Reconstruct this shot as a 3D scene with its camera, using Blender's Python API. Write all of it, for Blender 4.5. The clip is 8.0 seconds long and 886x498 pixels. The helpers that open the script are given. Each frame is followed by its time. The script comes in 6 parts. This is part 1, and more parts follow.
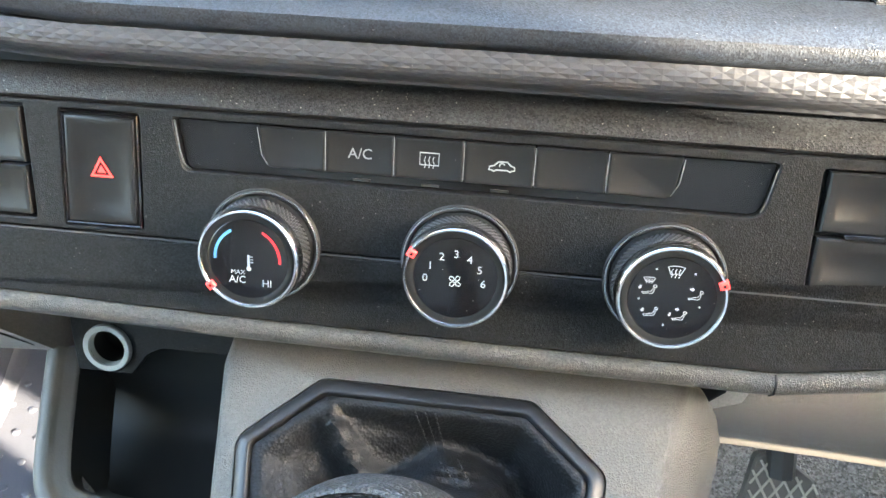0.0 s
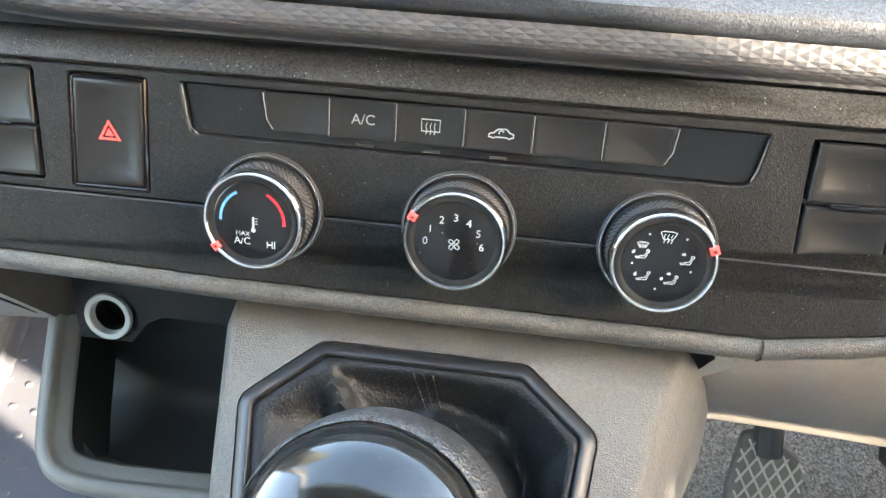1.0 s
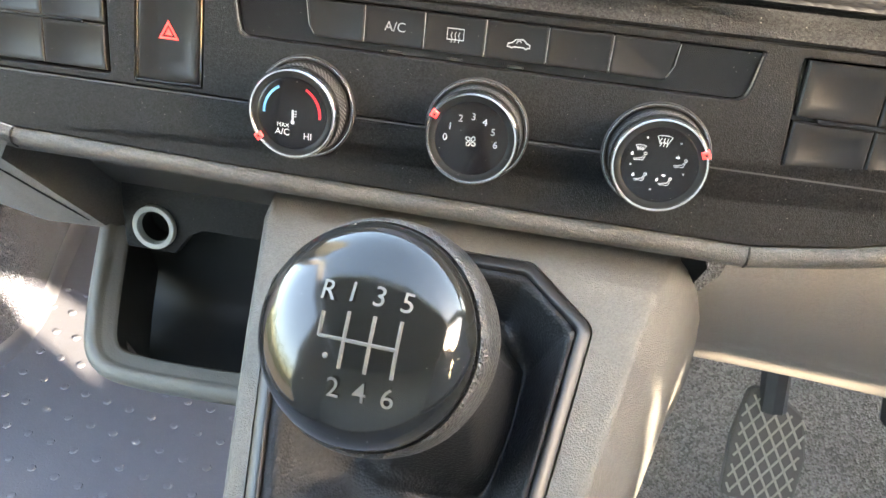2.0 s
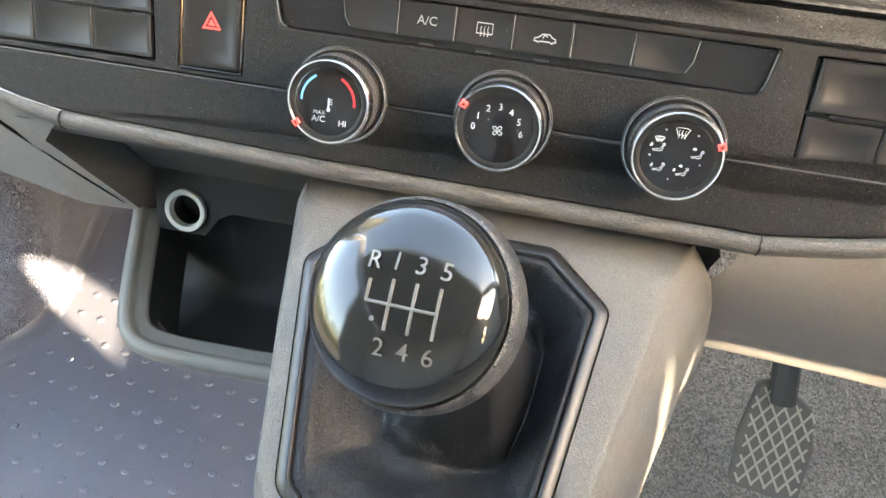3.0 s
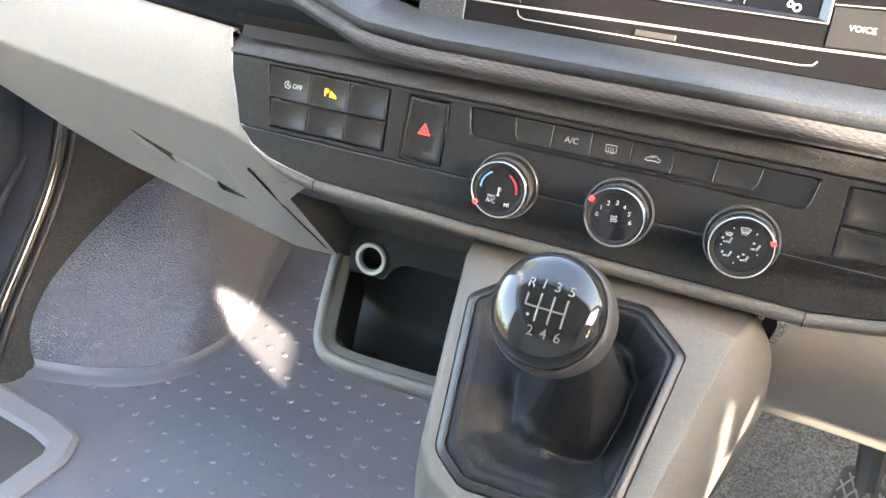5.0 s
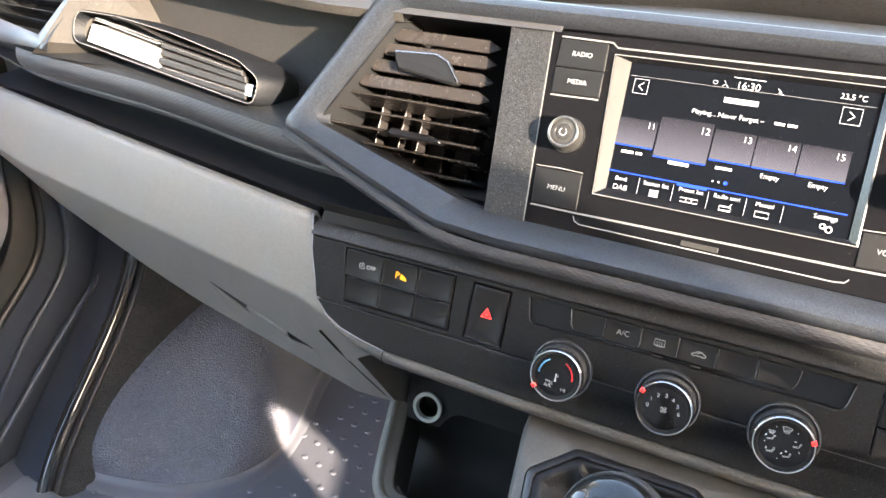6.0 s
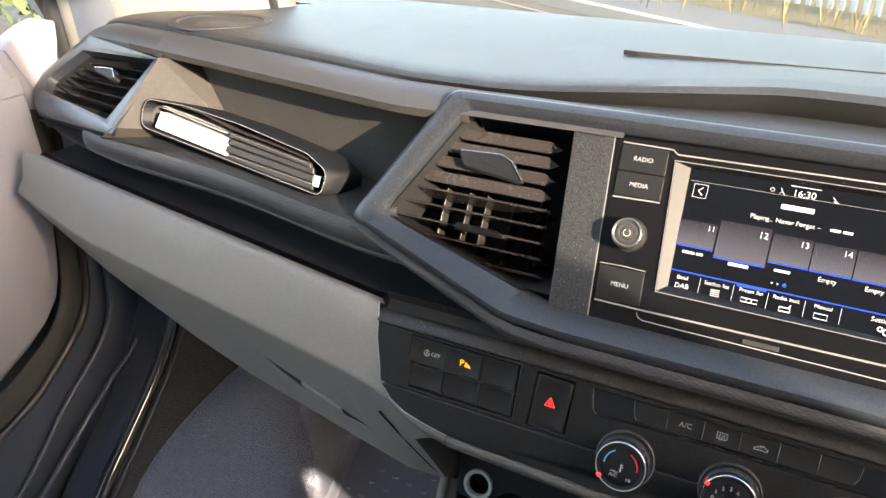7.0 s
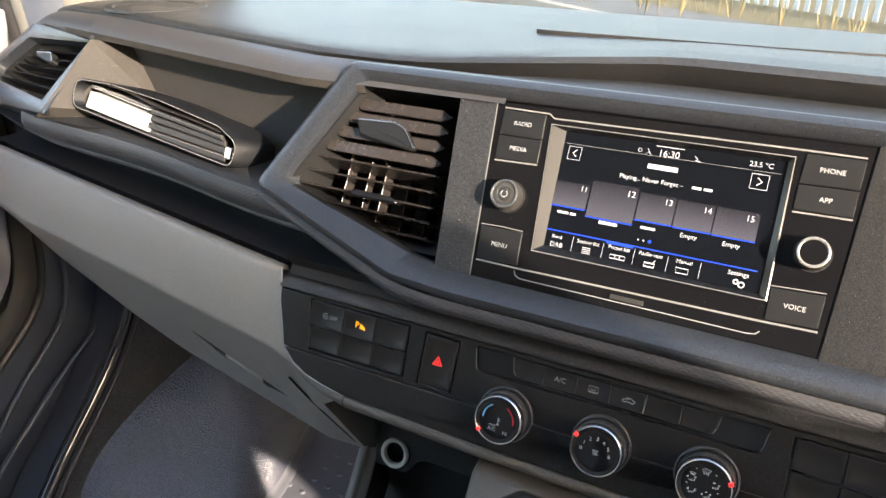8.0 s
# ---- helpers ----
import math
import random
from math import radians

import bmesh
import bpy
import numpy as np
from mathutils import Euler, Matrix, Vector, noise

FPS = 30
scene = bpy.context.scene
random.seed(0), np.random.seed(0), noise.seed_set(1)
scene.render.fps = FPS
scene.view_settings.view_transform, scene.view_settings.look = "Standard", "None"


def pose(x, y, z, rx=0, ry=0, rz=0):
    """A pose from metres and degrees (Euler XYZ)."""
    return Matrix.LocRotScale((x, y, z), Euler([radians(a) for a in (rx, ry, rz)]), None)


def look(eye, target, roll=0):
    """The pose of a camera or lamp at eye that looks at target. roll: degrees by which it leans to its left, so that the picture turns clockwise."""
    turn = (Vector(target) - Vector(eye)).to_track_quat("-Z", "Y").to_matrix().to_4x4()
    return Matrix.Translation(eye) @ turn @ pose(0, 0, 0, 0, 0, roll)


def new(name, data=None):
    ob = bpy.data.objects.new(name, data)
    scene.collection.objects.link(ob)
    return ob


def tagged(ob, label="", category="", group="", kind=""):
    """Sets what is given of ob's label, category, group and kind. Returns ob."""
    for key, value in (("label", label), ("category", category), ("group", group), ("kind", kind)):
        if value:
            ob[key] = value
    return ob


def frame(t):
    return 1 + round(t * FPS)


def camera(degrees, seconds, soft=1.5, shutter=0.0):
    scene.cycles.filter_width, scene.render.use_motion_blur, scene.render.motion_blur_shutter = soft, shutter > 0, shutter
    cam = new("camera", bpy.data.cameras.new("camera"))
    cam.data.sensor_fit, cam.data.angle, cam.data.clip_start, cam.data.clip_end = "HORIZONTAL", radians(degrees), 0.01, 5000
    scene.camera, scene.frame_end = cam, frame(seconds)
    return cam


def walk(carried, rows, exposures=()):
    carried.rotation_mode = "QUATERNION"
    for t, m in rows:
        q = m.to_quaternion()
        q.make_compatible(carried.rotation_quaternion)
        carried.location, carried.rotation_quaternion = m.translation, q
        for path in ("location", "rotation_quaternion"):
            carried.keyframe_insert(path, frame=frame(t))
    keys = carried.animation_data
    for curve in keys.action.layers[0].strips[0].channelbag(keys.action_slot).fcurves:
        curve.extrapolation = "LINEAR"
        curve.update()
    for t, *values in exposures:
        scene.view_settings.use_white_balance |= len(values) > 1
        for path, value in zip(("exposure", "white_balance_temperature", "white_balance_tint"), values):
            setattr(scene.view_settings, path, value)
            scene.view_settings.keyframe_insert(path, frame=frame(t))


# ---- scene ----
cam = camera(60.8, 8.0)
PATH = [
    (0, (0.0018, -0.0030, 1.2982), (-0.1884, 1.5567, 0.0608), 0.76),
    (0.5, (-0.0008, -0.0081, 1.2960), (-0.1833, 1.5472, 0.0519), 1.22),
    (1, (0.0015, -0.0143, 1.2962), (-0.1712, 1.5281, 0.0347), 1.87),
    (1.2, (0.0065, -0.0333, 1.2962), (-0.1770, 1.4928, 0.0167), 2.15),
    (1.5, (0.0117, -0.0559, 1.2925), (-0.1862, 1.4606, 0.0037), 2.73),
    (1.7, (0.0143, -0.0572, 1.2894), (-0.2022, 1.4532, -0.0036), 2.91),
    (2.8, (0.0143, -0.0691, 1.2946), (-0.2660, 1.4125, -0.0193), 3.11),
    (3, (0.0116, -0.0735, 1.2966), (-0.2633, 1.4088, -0.0176), 3.28),
    (3.5, (0.0133, -0.0722, 1.2982), (-0.2943, 1.4017, -0.0183), 2.89),
    (4, (0.0252, -0.1014, 1.3049), (-0.3221, 1.3741, 0.0002), 3.49),
    (4.2, (0.0335, -0.1307, 1.3170), (-0.3674, 1.3442, 0.0269), 3.50),
    (4.5, (0.0375, -0.1600, 1.3279), (-0.4466, 1.3296, 0.0841), 3.37),
    (4.7, (0.0351, -0.1789, 1.3383), (-0.5144, 1.3180, 0.1311), 2.78),
    (5, (0.0331, -0.1939, 1.3724), (-0.5897, 1.3119, 0.2128), 1.70),
    (5.2, (0.0336, -0.1993, 1.3996), (-0.6202, 1.3261, 0.2835), 1.45),
    (6.3, (0.0003, -0.2070, 1.4694), (-0.7748, 1.3701, 0.5144), 0.68),
    (6.5, (-0.0088, -0.2116, 1.4770), (-0.7943, 1.3754, 0.5473), 0.76),
    (7, (-0.0251, -0.2319, 1.5019), (-0.8113, 1.3795, 0.6156), 0.92),
    (7.2, (-0.0211, -0.2309, 1.5059), (-0.8093, 1.3825, 0.6266), 0.72),
    (7.5, (-0.0059, -0.2288, 1.4957), (-0.8021, 1.3899, 0.6321), 0.82),
    (8, (0.0694, -0.2204, 1.4795), (-0.7368, 1.3925, 0.6143), 0.67),
]
walk(cam, [(t, look(eye, target, roll)) for t, eye, target, roll in PATH],
     exposures=[(0.0, 5.08, 7150, 9), (1.5, 5.12, 7850, 12), (3.0, 5.18, 8200, 13), (4.5, 5.18, 8200, 14), (5.2, 5.17, 7750, 15), (6.3, 3.86, 7350, 16), (7.0, 3.52, 7550, 16), (8.0, 3.31, 7450, 16)])

# ---- world, sun, light ----
world = bpy.data.worlds.new("sky")
scene.world = world
world.use_nodes = True
SUN_WAY = Vector((-0.83, 0.48, -0.30)).normalized()
_wn = world.node_tree.nodes
_sky = _wn.new("ShaderNodeTexSky")
_sky.sky_type = "NISHITA"
_sky.sun_disc = False
_sky.sun_elevation = math.asin(-SUN_WAY.z)
_sky.sun_rotation = math.atan2(-SUN_WAY.x, -SUN_WAY.y)
_sky.dust_density = 1.8
world.node_tree.links.new(_sky.outputs[0], _wn["Background"].inputs[0])
_wn["Background"].inputs[1].default_value = 0.15
_sun = bpy.data.lights.new("sun", "SUN")
_sun.energy, _sun.angle, _sun.color = 1.7, radians(0.53), (1.0, 0.93, 0.82)
sun_lamp = new("sun", _sun)
sun_lamp.matrix_basis = Matrix.Translation((2, -1, 4)) @ SUN_WAY.to_track_quat("-Z", "Y").to_matrix().to_4x4()

# ---- materials ----


def material(name, color, rough=0.5, metal=0.0, grain=0.0, grain_scale=900.0, vary=0.15, vary_scale=14.0, dust=0.0,
             coat=0.0, spec=0.5, emit=None, emit_strength=0.0, voronoi=False, rough_vary=0.1, relief=0.0004, speckle=0.0):
    """A procedural surface: two scales of colour variation, relief and, where it is dusty, light specks."""
    m = bpy.data.materials.new(name)
    m.use_nodes = True
    nt = m.node_tree
    b = nt.nodes["Principled BSDF"]
    b.inputs["Roughness"].default_value = rough
    b.inputs["Metallic"].default_value = metal
    b.inputs["Specular IOR Level"].default_value = spec
    b.inputs["Coat Weight"].default_value = coat
    b.inputs["Coat Roughness"].default_value = 0.08
    tc = nt.nodes.new("ShaderNodeTexCoord")

    def noise_node(scale, detail=3.0):
        n = nt.nodes.new("ShaderNodeTexNoise")
        n.inputs["Scale"].default_value = scale
        n.inputs["Detail"].default_value = detail
        nt.links.new(tc.outputs["Object"], n.inputs["Vector"])
        return n
    big, fine = noise_node(vary_scale), noise_node(vary_scale * 14)
    mix = nt.nodes.new("ShaderNodeMix")
    mix.data_type = "RGBA"
    add = nt.nodes.new("ShaderNodeMath")
    add.operation = "MULTIPLY_ADD"
    add.inputs[1].default_value = 0.6
    nt.links.new(big.outputs[0], add.inputs[0])
    scaled = nt.nodes.new("ShaderNodeMath")
    scaled.operation = "MULTIPLY"
    scaled.inputs[1].default_value = 0.4
    nt.links.new(fine.outputs[0], scaled.inputs[0])
    nt.links.new(scaled.outputs[0], add.inputs[2])
    nt.links.new(add.outputs[0], mix.inputs[0])
    mix.inputs[6].default_value = (*[c * (1 - vary) for c in color], 1)
    mix.inputs[7].default_value = (*[min(1, c * (1 + vary)) for c in color], 1)
    out = mix.outputs[2]
    if speckle:
        tiny = nt.nodes.new("ShaderNodeTexVoronoi")
        tiny.inputs["Scale"].default_value = grain_scale
        nt.links.new(tc.outputs["Object"], tiny.inputs["Vector"])
        one = nt.nodes.new("ShaderNodeSeparateColor")
        nt.links.new(tiny.outputs["Color"], one.inputs[0])
        lift = nt.nodes.new("ShaderNodeMapRange")
        lift.inputs[1].default_value, lift.inputs[2].default_value = 0.0, 1.0
        lift.inputs[3].default_value, lift.inputs[4].default_value = 1 - speckle, 1 + speckle
        nt.links.new(one.outputs[0], lift.inputs[0])
        times = nt.nodes.new("ShaderNodeVectorMath")
        times.operation = "SCALE"
        nt.links.new(out, times.inputs[0])
        nt.links.new(lift.outputs[0], times.inputs["Scale"])
        out = times.outputs[0]
    if dust:
        specks = nt.nodes.new("ShaderNodeTexVoronoi")
        specks.inputs["Scale"].default_value = 380.0
        nt.links.new(tc.outputs["Object"], specks.inputs["Vector"])
        size = noise_node(60.0)
        lim = nt.nodes.new("ShaderNodeMath")
        lim.operation = "MULTIPLY"
        lim.inputs[1].default_value = 0.15 * dust
        nt.links.new(size.outputs[0], lim.inputs[0])
        less = nt.nodes.new("ShaderNodeMath")
        less.operation = "LESS_THAN"
        nt.links.new(specks.outputs["Distance"], less.inputs[0])
        nt.links.new(lim.outputs[0], less.inputs[1])
        half = nt.nodes.new("ShaderNodeMath")
        half.operation = "MULTIPLY"
        half.inputs[1].default_value = 0.55
        nt.links.new(less.outputs[0], half.inputs[0])
        mix2 = nt.nodes.new("ShaderNodeMix")
        mix2.data_type = "RGBA"
        nt.links.new(half.outputs[0], mix2.inputs[0])
        nt.links.new(out, mix2.inputs[6])
        mix2.inputs[7].default_value = (0.55, 0.52, 0.47, 1)
        out = mix2.outputs[2]
    nt.links.new(out, b.inputs["Base Color"])
    rr = nt.nodes.new("ShaderNodeMath")
    rr.operation = "MULTIPLY_ADD"
    rr.inputs[1].default_value = rough_vary
    rr.inputs[2].default_value = rough - rough_vary / 2
    nt.links.new(add.outputs[0], rr.inputs[0])
    nt.links.new(rr.outputs[0], b.inputs["Roughness"])
    if grain:
        if voronoi:
            g = nt.nodes.new("ShaderNodeTexVoronoi")
            g.inputs["Scale"].default_value = grain_scale
            nt.links.new(tc.outputs["Object"], g.inputs["Vector"])
        else:
            g = noise_node(grain_scale, 2.0)
        bump = nt.nodes.new("ShaderNodeBump")
        bump.inputs["Strength"].default_value = grain
        bump.inputs["Distance"].default_value = relief
        nt.links.new(g.outputs[0], bump.inputs["Height"])
        nt.links.new(bump.outputs[0], b.inputs["Normal"])
    if emit:
        b.inputs["Emission Color"].default_value = (*emit, 1)
        b.inputs["Emission Strength"].default_value = emit_strength
    return m


def glass_material(name, tint=(0.93, 0.97, 0.96)):
    m = bpy.data.materials.new(name)
    m.use_nodes = True
    b = m.node_tree.nodes["Principled BSDF"]
    b.inputs["Base Color"].default_value = (*tint, 1)
    b.inputs["Transmission Weight"].default_value = 1.0
    b.inputs["Roughness"].default_value = 0.0
    b.inputs["IOR"].default_value = 1.45
    return m


PANEL = material("panel_black", (0.0125, 0.0134, 0.0143), 0.48, grain=0.7, grain_scale=1900, relief=0.00025, voronoi=True, speckle=0.6, dust=0.6, spec=0.18)
STRIP = material("gloss_black", (0.006, 0.006, 0.007), 0.16, dust=0.6, rough_vary=0.04)
BUTTON = material("button_black", (0.0122, 0.0129, 0.0138), 0.42, grain=0.25, grain_scale=3000, relief=0.0002, dust=0.4, spec=0.25)
DASH = material("dash_grain", (0.0248, 0.026, 0.0275), 0.48, grain=0.6, grain_scale=1700, relief=0.0003, voronoi=True, speckle=0.8, dust=1.0, spec=0.32)
SHELF = material("shelf_lining", (0.047, 0.043, 0.038), 0.6, grain=0.6, grain_scale=2200, relief=0.0003, voronoi=True, speckle=0.4, dust=1.0, spec=0.3)
SLAT = material("vent_slat", (0.034, 0.0295, 0.0275), 0.27, vary=0.2, dust=1.0)
PAD = material("dash_pad", (0.021, 0.022, 0.0235), 0.42, grain=0.9, grain_scale=1300, relief=0.0004, voronoi=True, speckle=0.7, dust=0.6)
FRAMEM = material("frame_satin", (0.022, 0.0255, 0.031), 0.37, grain=0.5, grain_scale=1900, relief=0.00015, voronoi=True, speckle=0.65, dust=0.6, spec=0.55)
HEX = material("faceted_trim", (0.043, 0.043, 0.046), 0.48, dust=0.5, spec=0.45)
GREY = material("grey_plastic", (0.226, 0.209, 0.187), 0.48, grain=0.8, grain_scale=1900, relief=0.0003, voronoi=True, speckle=0.2, vary=0.08, dust=0.2)
CONSOLE = material("console_plastic", (0.082, 0.080, 0.074), 0.46, grain=0.9, grain_scale=1500, relief=0.0003, voronoi=True, speckle=0.16, vary=0.06, dust=0.3)
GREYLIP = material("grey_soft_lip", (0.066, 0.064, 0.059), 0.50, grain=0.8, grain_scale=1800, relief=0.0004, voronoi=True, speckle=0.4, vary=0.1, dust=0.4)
GREYRIM = material("grey_rim", (0.125, 0.123, 0.109), 0.5, grain=0.5, grain_scale=800, vary=0.08)
CHROME = material("chrome", (0.80, 0.80, 0.80), 0.12, metal=1.0, vary=0.03)
CHROMEDULL = material("dull_chrome", (0.30, 0.31, 0.33), 0.25, metal=0.9, vary=0.05)
SILVER = material("satin_silver", (0.036, 0.035, 0.033), 0.5, metal=0.3, vary=0.05)
EDGE = material("bright_edge", (0.23, 0.225, 0.215), 0.4, metal=0.3, vary=0.05)
LEATHER = material("black_leather", (0.0085, 0.0095, 0.0112), 0.48, grain=0.5, grain_scale=820, relief=0.0005, voronoi=True, speckle=0.35, vary=0.1, spec=0.27, rough_vary=0.04)
# lighter leather copy with the sun on the wallet's leaves put into it
LEATHERLIT = material("sunlit_leather", (0.036, 0.033, 0.030), 0.5, grain=0.7, grain_scale=1100, relief=0.0005, voronoi=True, speckle=0.3, vary=0.15, spec=0.4)
BEZELM = material("bezel_black", (0.013, 0.0138, 0.0155), 0.36, vary=0.1, spec=0.45, dust=0.3)
# pale grey for the highlight along the fascia's seam
SEAMM = material("seam_highlight", (0.045, 0.047, 0.050), 0.4, vary=0.2)
RUBBER = material("black_rubber", (0.015, 0.015, 0.016), 0.55, grain=0.3)
GRIPM = material("knurled_rubber", (0.050, 0.050, 0.052), 0.30, vary=0.1)
KNOBTOP = material("turned_silver", (0.14, 0.137, 0.13), 0.33, metal=0.75, vary=0.05)
# near-black for dark plastic, joints and recess shade put into colour
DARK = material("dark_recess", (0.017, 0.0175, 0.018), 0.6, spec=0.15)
TRAYM = material("tray_plastic", (0.032, 0.033, 0.036), 0.36, grain=0.3, grain_scale=2600, relief=0.0002, vary=0.15, dust=0.8)
POCKETM = material("pocket_lining", (0.016, 0.0175, 0.018), 0.5, vary=0.1, spec=0.25)
WHITE = material("white_print", (0.44, 0.45, 0.45), 0.5, vary=0.05)
GREYPRINT = material("grey_print", (0.22, 0.22, 0.22), 0.4)
SILVERPRINT = material("pale_grey_print", (0.30, 0.30, 0.30), 0.5)
RED = material("red_print", (0.62, 0.02, 0.03), 0.45, vary=0.1)
# pointer and triangle red, brightened by a weak added glow
REDLIT = material("red_marker", (0.70, 0.035, 0.03), 0.4, vary=0.1, emit=(0.9, 0.04, 0.04), emit_strength=0.15)
BLUEP = material("blue_print", (0.10, 0.32, 0.55), 0.5, vary=0.1)
AMBER = material("amber_symbol", (0.8, 0.33, 0.02), 0.4, emit=(1.0, 0.38, 0.01), emit_strength=0.09)
SCREENM = material("screen_glass", (0.004, 0.005, 0.007), 0.10, dust=0.5, rough_vary=0.02)
LITW = material("screen_white", (0.3, 0.3, 0.3), 0.2, emit=(0.9, 0.93, 1.0), emit_strength=0.085)
LITB = material("screen_blue", (0.01, 0.03, 0.2), 0.2, emit=(0.01, 0.07, 0.95), emit_strength=0.13)
TILE = material("screen_tile", (0.012, 0.012, 0.015), 0.12, emit=(0.30, 0.30, 0.36), emit_strength=0.04)
VINYL = material("floor_vinyl", (0.140, 0.144, 0.166), 0.34, grain=0.7, grain_scale=420, vary=0.14, dust=0.5)
# door trim's grey darkened for the return in shadow
RETURNM = material("shaded_return", (0.082, 0.079, 0.074), 0.5, grain=0.3, vary=0.1)
TRAYFRAME = material("tray_frame", (0.20, 0.205, 0.22), 0.42, grain=0.4, grain_scale=500, vary=0.1)
DOT = material("floor_studs", (0.19, 0.195, 0.22), 0.15, vary=0.12, coat=0.4)
ARCHM = material("arch_liner", (0.082, 0.087, 0.118), 0.27, grain=1.0, grain_scale=450, relief=0.0020, voronoi=True, speckle=0.12, vary=0.05, spec=1.0, rough_vary=0.02)
ARCHM.node_tree.nodes["Principled BSDF"].inputs["IOR"].default_value = 1.8
KICKM = material("kick_liner", (0.036, 0.033, 0.029), 0.34, grain=1.0, grain_scale=500, relief=0.0018, voronoi=True, speckle=0.45, vary=0.1)
CARPET = material("dark_carpet", (0.215, 0.200, 0.182), 0.95, grain=1.0, grain_scale=480, relief=0.003, voronoi=True, speckle=0.45, vary=0.55, vary_scale=14)
# grey plastic with warm bounced light put into its beige
KNEE = material("warm_lit_grey", (0.275, 0.250, 0.214), 0.52, grain=0.8, grain_scale=1600, relief=0.0003, voronoi=True, speckle=0.16, vary=0.06)
GLOSS = material("gloss_rubber", (0.018, 0.018, 0.019), 0.16, coat=1.0)
DOORG = material("door_grey", (0.36, 0.35, 0.385), 0.5, grain=0.5, grain_scale=1300, vary=0.05)
PILLAR = material("pillar_trim", (0.27, 0.26, 0.235), 0.6, grain=0.3, vary=0.05)
PAINT = material("body_paint", (0.064, 0.076, 0.098), 0.38, coat=0.2, vary=0.1)
SEALM = material("door_seal", (0.028, 0.028, 0.029), 0.32, vary=0.1)
PAPER = material("paper_pages", (0.58, 0.57, 0.54), 0.7, vary=0.04)
STITCH = material("stitching", (0.26, 0.25, 0.235), 0.7)
THREAD = material("dark_thread", (0.016, 0.016, 0.017), 0.6)
PEDALM = material("pedal_rubber", (0.11, 0.10, 0.09), 0.6, grain=0.5, vary=0.25)
PEDALW = material("pedal_worn", (0.36, 0.33, 0.28), 0.5, grain=0.4, vary=0.25)
STEEL = material("lever_steel", (0.05, 0.05, 0.05), 0.38, metal=0.4)
LINING = material("headlining", (0.42, 0.42, 0.42), 0.9, grain=0.3)
ASPHALT = material("asphalt", (0.105, 0.088, 0.066), 0.9, grain=0.8, grain_scale=60, vary=0.25, vary_scale=2.0)
PAVE = material("footway", (0.12, 0.12, 0.115), 0.9, vary=0.25, vary_scale=3.0)
KERB = material("kerb_stone", (0.30, 0.28, 0.24), 0.9, vary=0.2)
YELLOW = material("road_line", (0.30, 0.25, 0.16), 0.8, vary=0.35, vary_scale=20)
VERGE = material("verge_soil", (0.13, 0.105, 0.05), 0.95, vary=0.5, vary_scale=6)
GRASS = material("dry_grass", (0.17, 0.135, 0.06), 0.8, vary=0.4, vary_scale=8)
FENCEM = material("galvanised_steel", (0.42, 0.47, 0.50), 0.5, metal=0.3, vary=0.15)
HEDGE = material("hedge_leaf", (0.06, 0.085, 0.03), 0.7, vary=0.4, vary_scale=9)
GLASS = glass_material("clear_glass")
# the screen's tiles fade from dark to light towards their lower edge
_tn = TILE.node_tree
_tb = _tn.nodes["Principled BSDF"]
_tc = _tn.nodes.new("ShaderNodeTexCoord")
_sep = _tn.nodes.new("ShaderNodeSeparateXYZ")
_fade = _tn.nodes.new("ShaderNodeMapRange")
_fade.inputs[3].default_value, _fade.inputs[4].default_value = 0.065, 0.008
_tn.links.new(_tc.outputs["Generated"], _sep.inputs[0])
_tn.links.new(_sep.outputs[2], _fade.inputs[0])
_tn.links.new(_fade.outputs[0], _tb.inputs["Emission Strength"])

# ---- building helpers ----


def basis(origin, u, v):
    u, v = Vector(u).normalized(), Vector(v).normalized()
    n = u.cross(v)
    return Matrix(((u.x, v.x, n.x, origin[0]), (u.y, v.y, n.y, origin[1]), (u.z, v.z, n.z, origin[2]), (0, 0, 0, 1)))


MM = Matrix.Diagonal((0.001, 0.001, 0.001, 1))
# planes of the dashboard, in millimetres: u across, v up the face, n out of it
LOWER = basis((0, 0.197, 1.101), (1, 0, 0), (0, 0.335, 0.942)) @ MM
UPPER = basis((0, 0.237, 1.219), (1, 0, 0), (0, 0.497, 0.868)) @ MM
SHIFT = basis((0, 0.168, 1.064), (1, 0, 0), (0, 1.0, 0.55)) @ MM
IDENT = Matrix.Identity(4)


def thing(name, base, label, category, group="", kind=""):
    ob = new(name)
    ob.empty_display_size = 0.02
    ob.location = base
    ob.matrix_basis = Matrix.Translation(base)
    return tagged(ob, label, category, group, kind)


def to_mesh(name, bm, mat, smooth=None):
    bmesh.ops.recalc_face_normals(bm, faces=bm.faces)
    me = bpy.data.meshes.new(name)
    if smooth:
        lim = radians(smooth)
        for f in bm.faces:
            f.smooth = True
        for e in bm.edges:
            if len(e.link_faces) == 2 and e.calc_face_angle(0) > lim:
                e.smooth = False
    bm.to_mesh(me)
    bm.free()
    me.materials.append(mat)
    return me


def part(name, bm, mat, parent=None, label="", smooth=35):
    me = bm if isinstance(bm, bpy.types.Mesh) else to_mesh(name, bm, mat, smooth)
    ob = new(name, me)
    if parent is not None:
        ob.parent = parent
        if parent.data is None:
            ob.matrix_parent_inverse = Matrix.Translation(-Vector(parent.location))
    if label:
        tagged(ob, label)
    return ob


def whole(name, bm, mat, label, category, kind="", smooth=35, group=""):
    return tagged(part(name, bm, mat, None, "", smooth), label, category, group, kind)


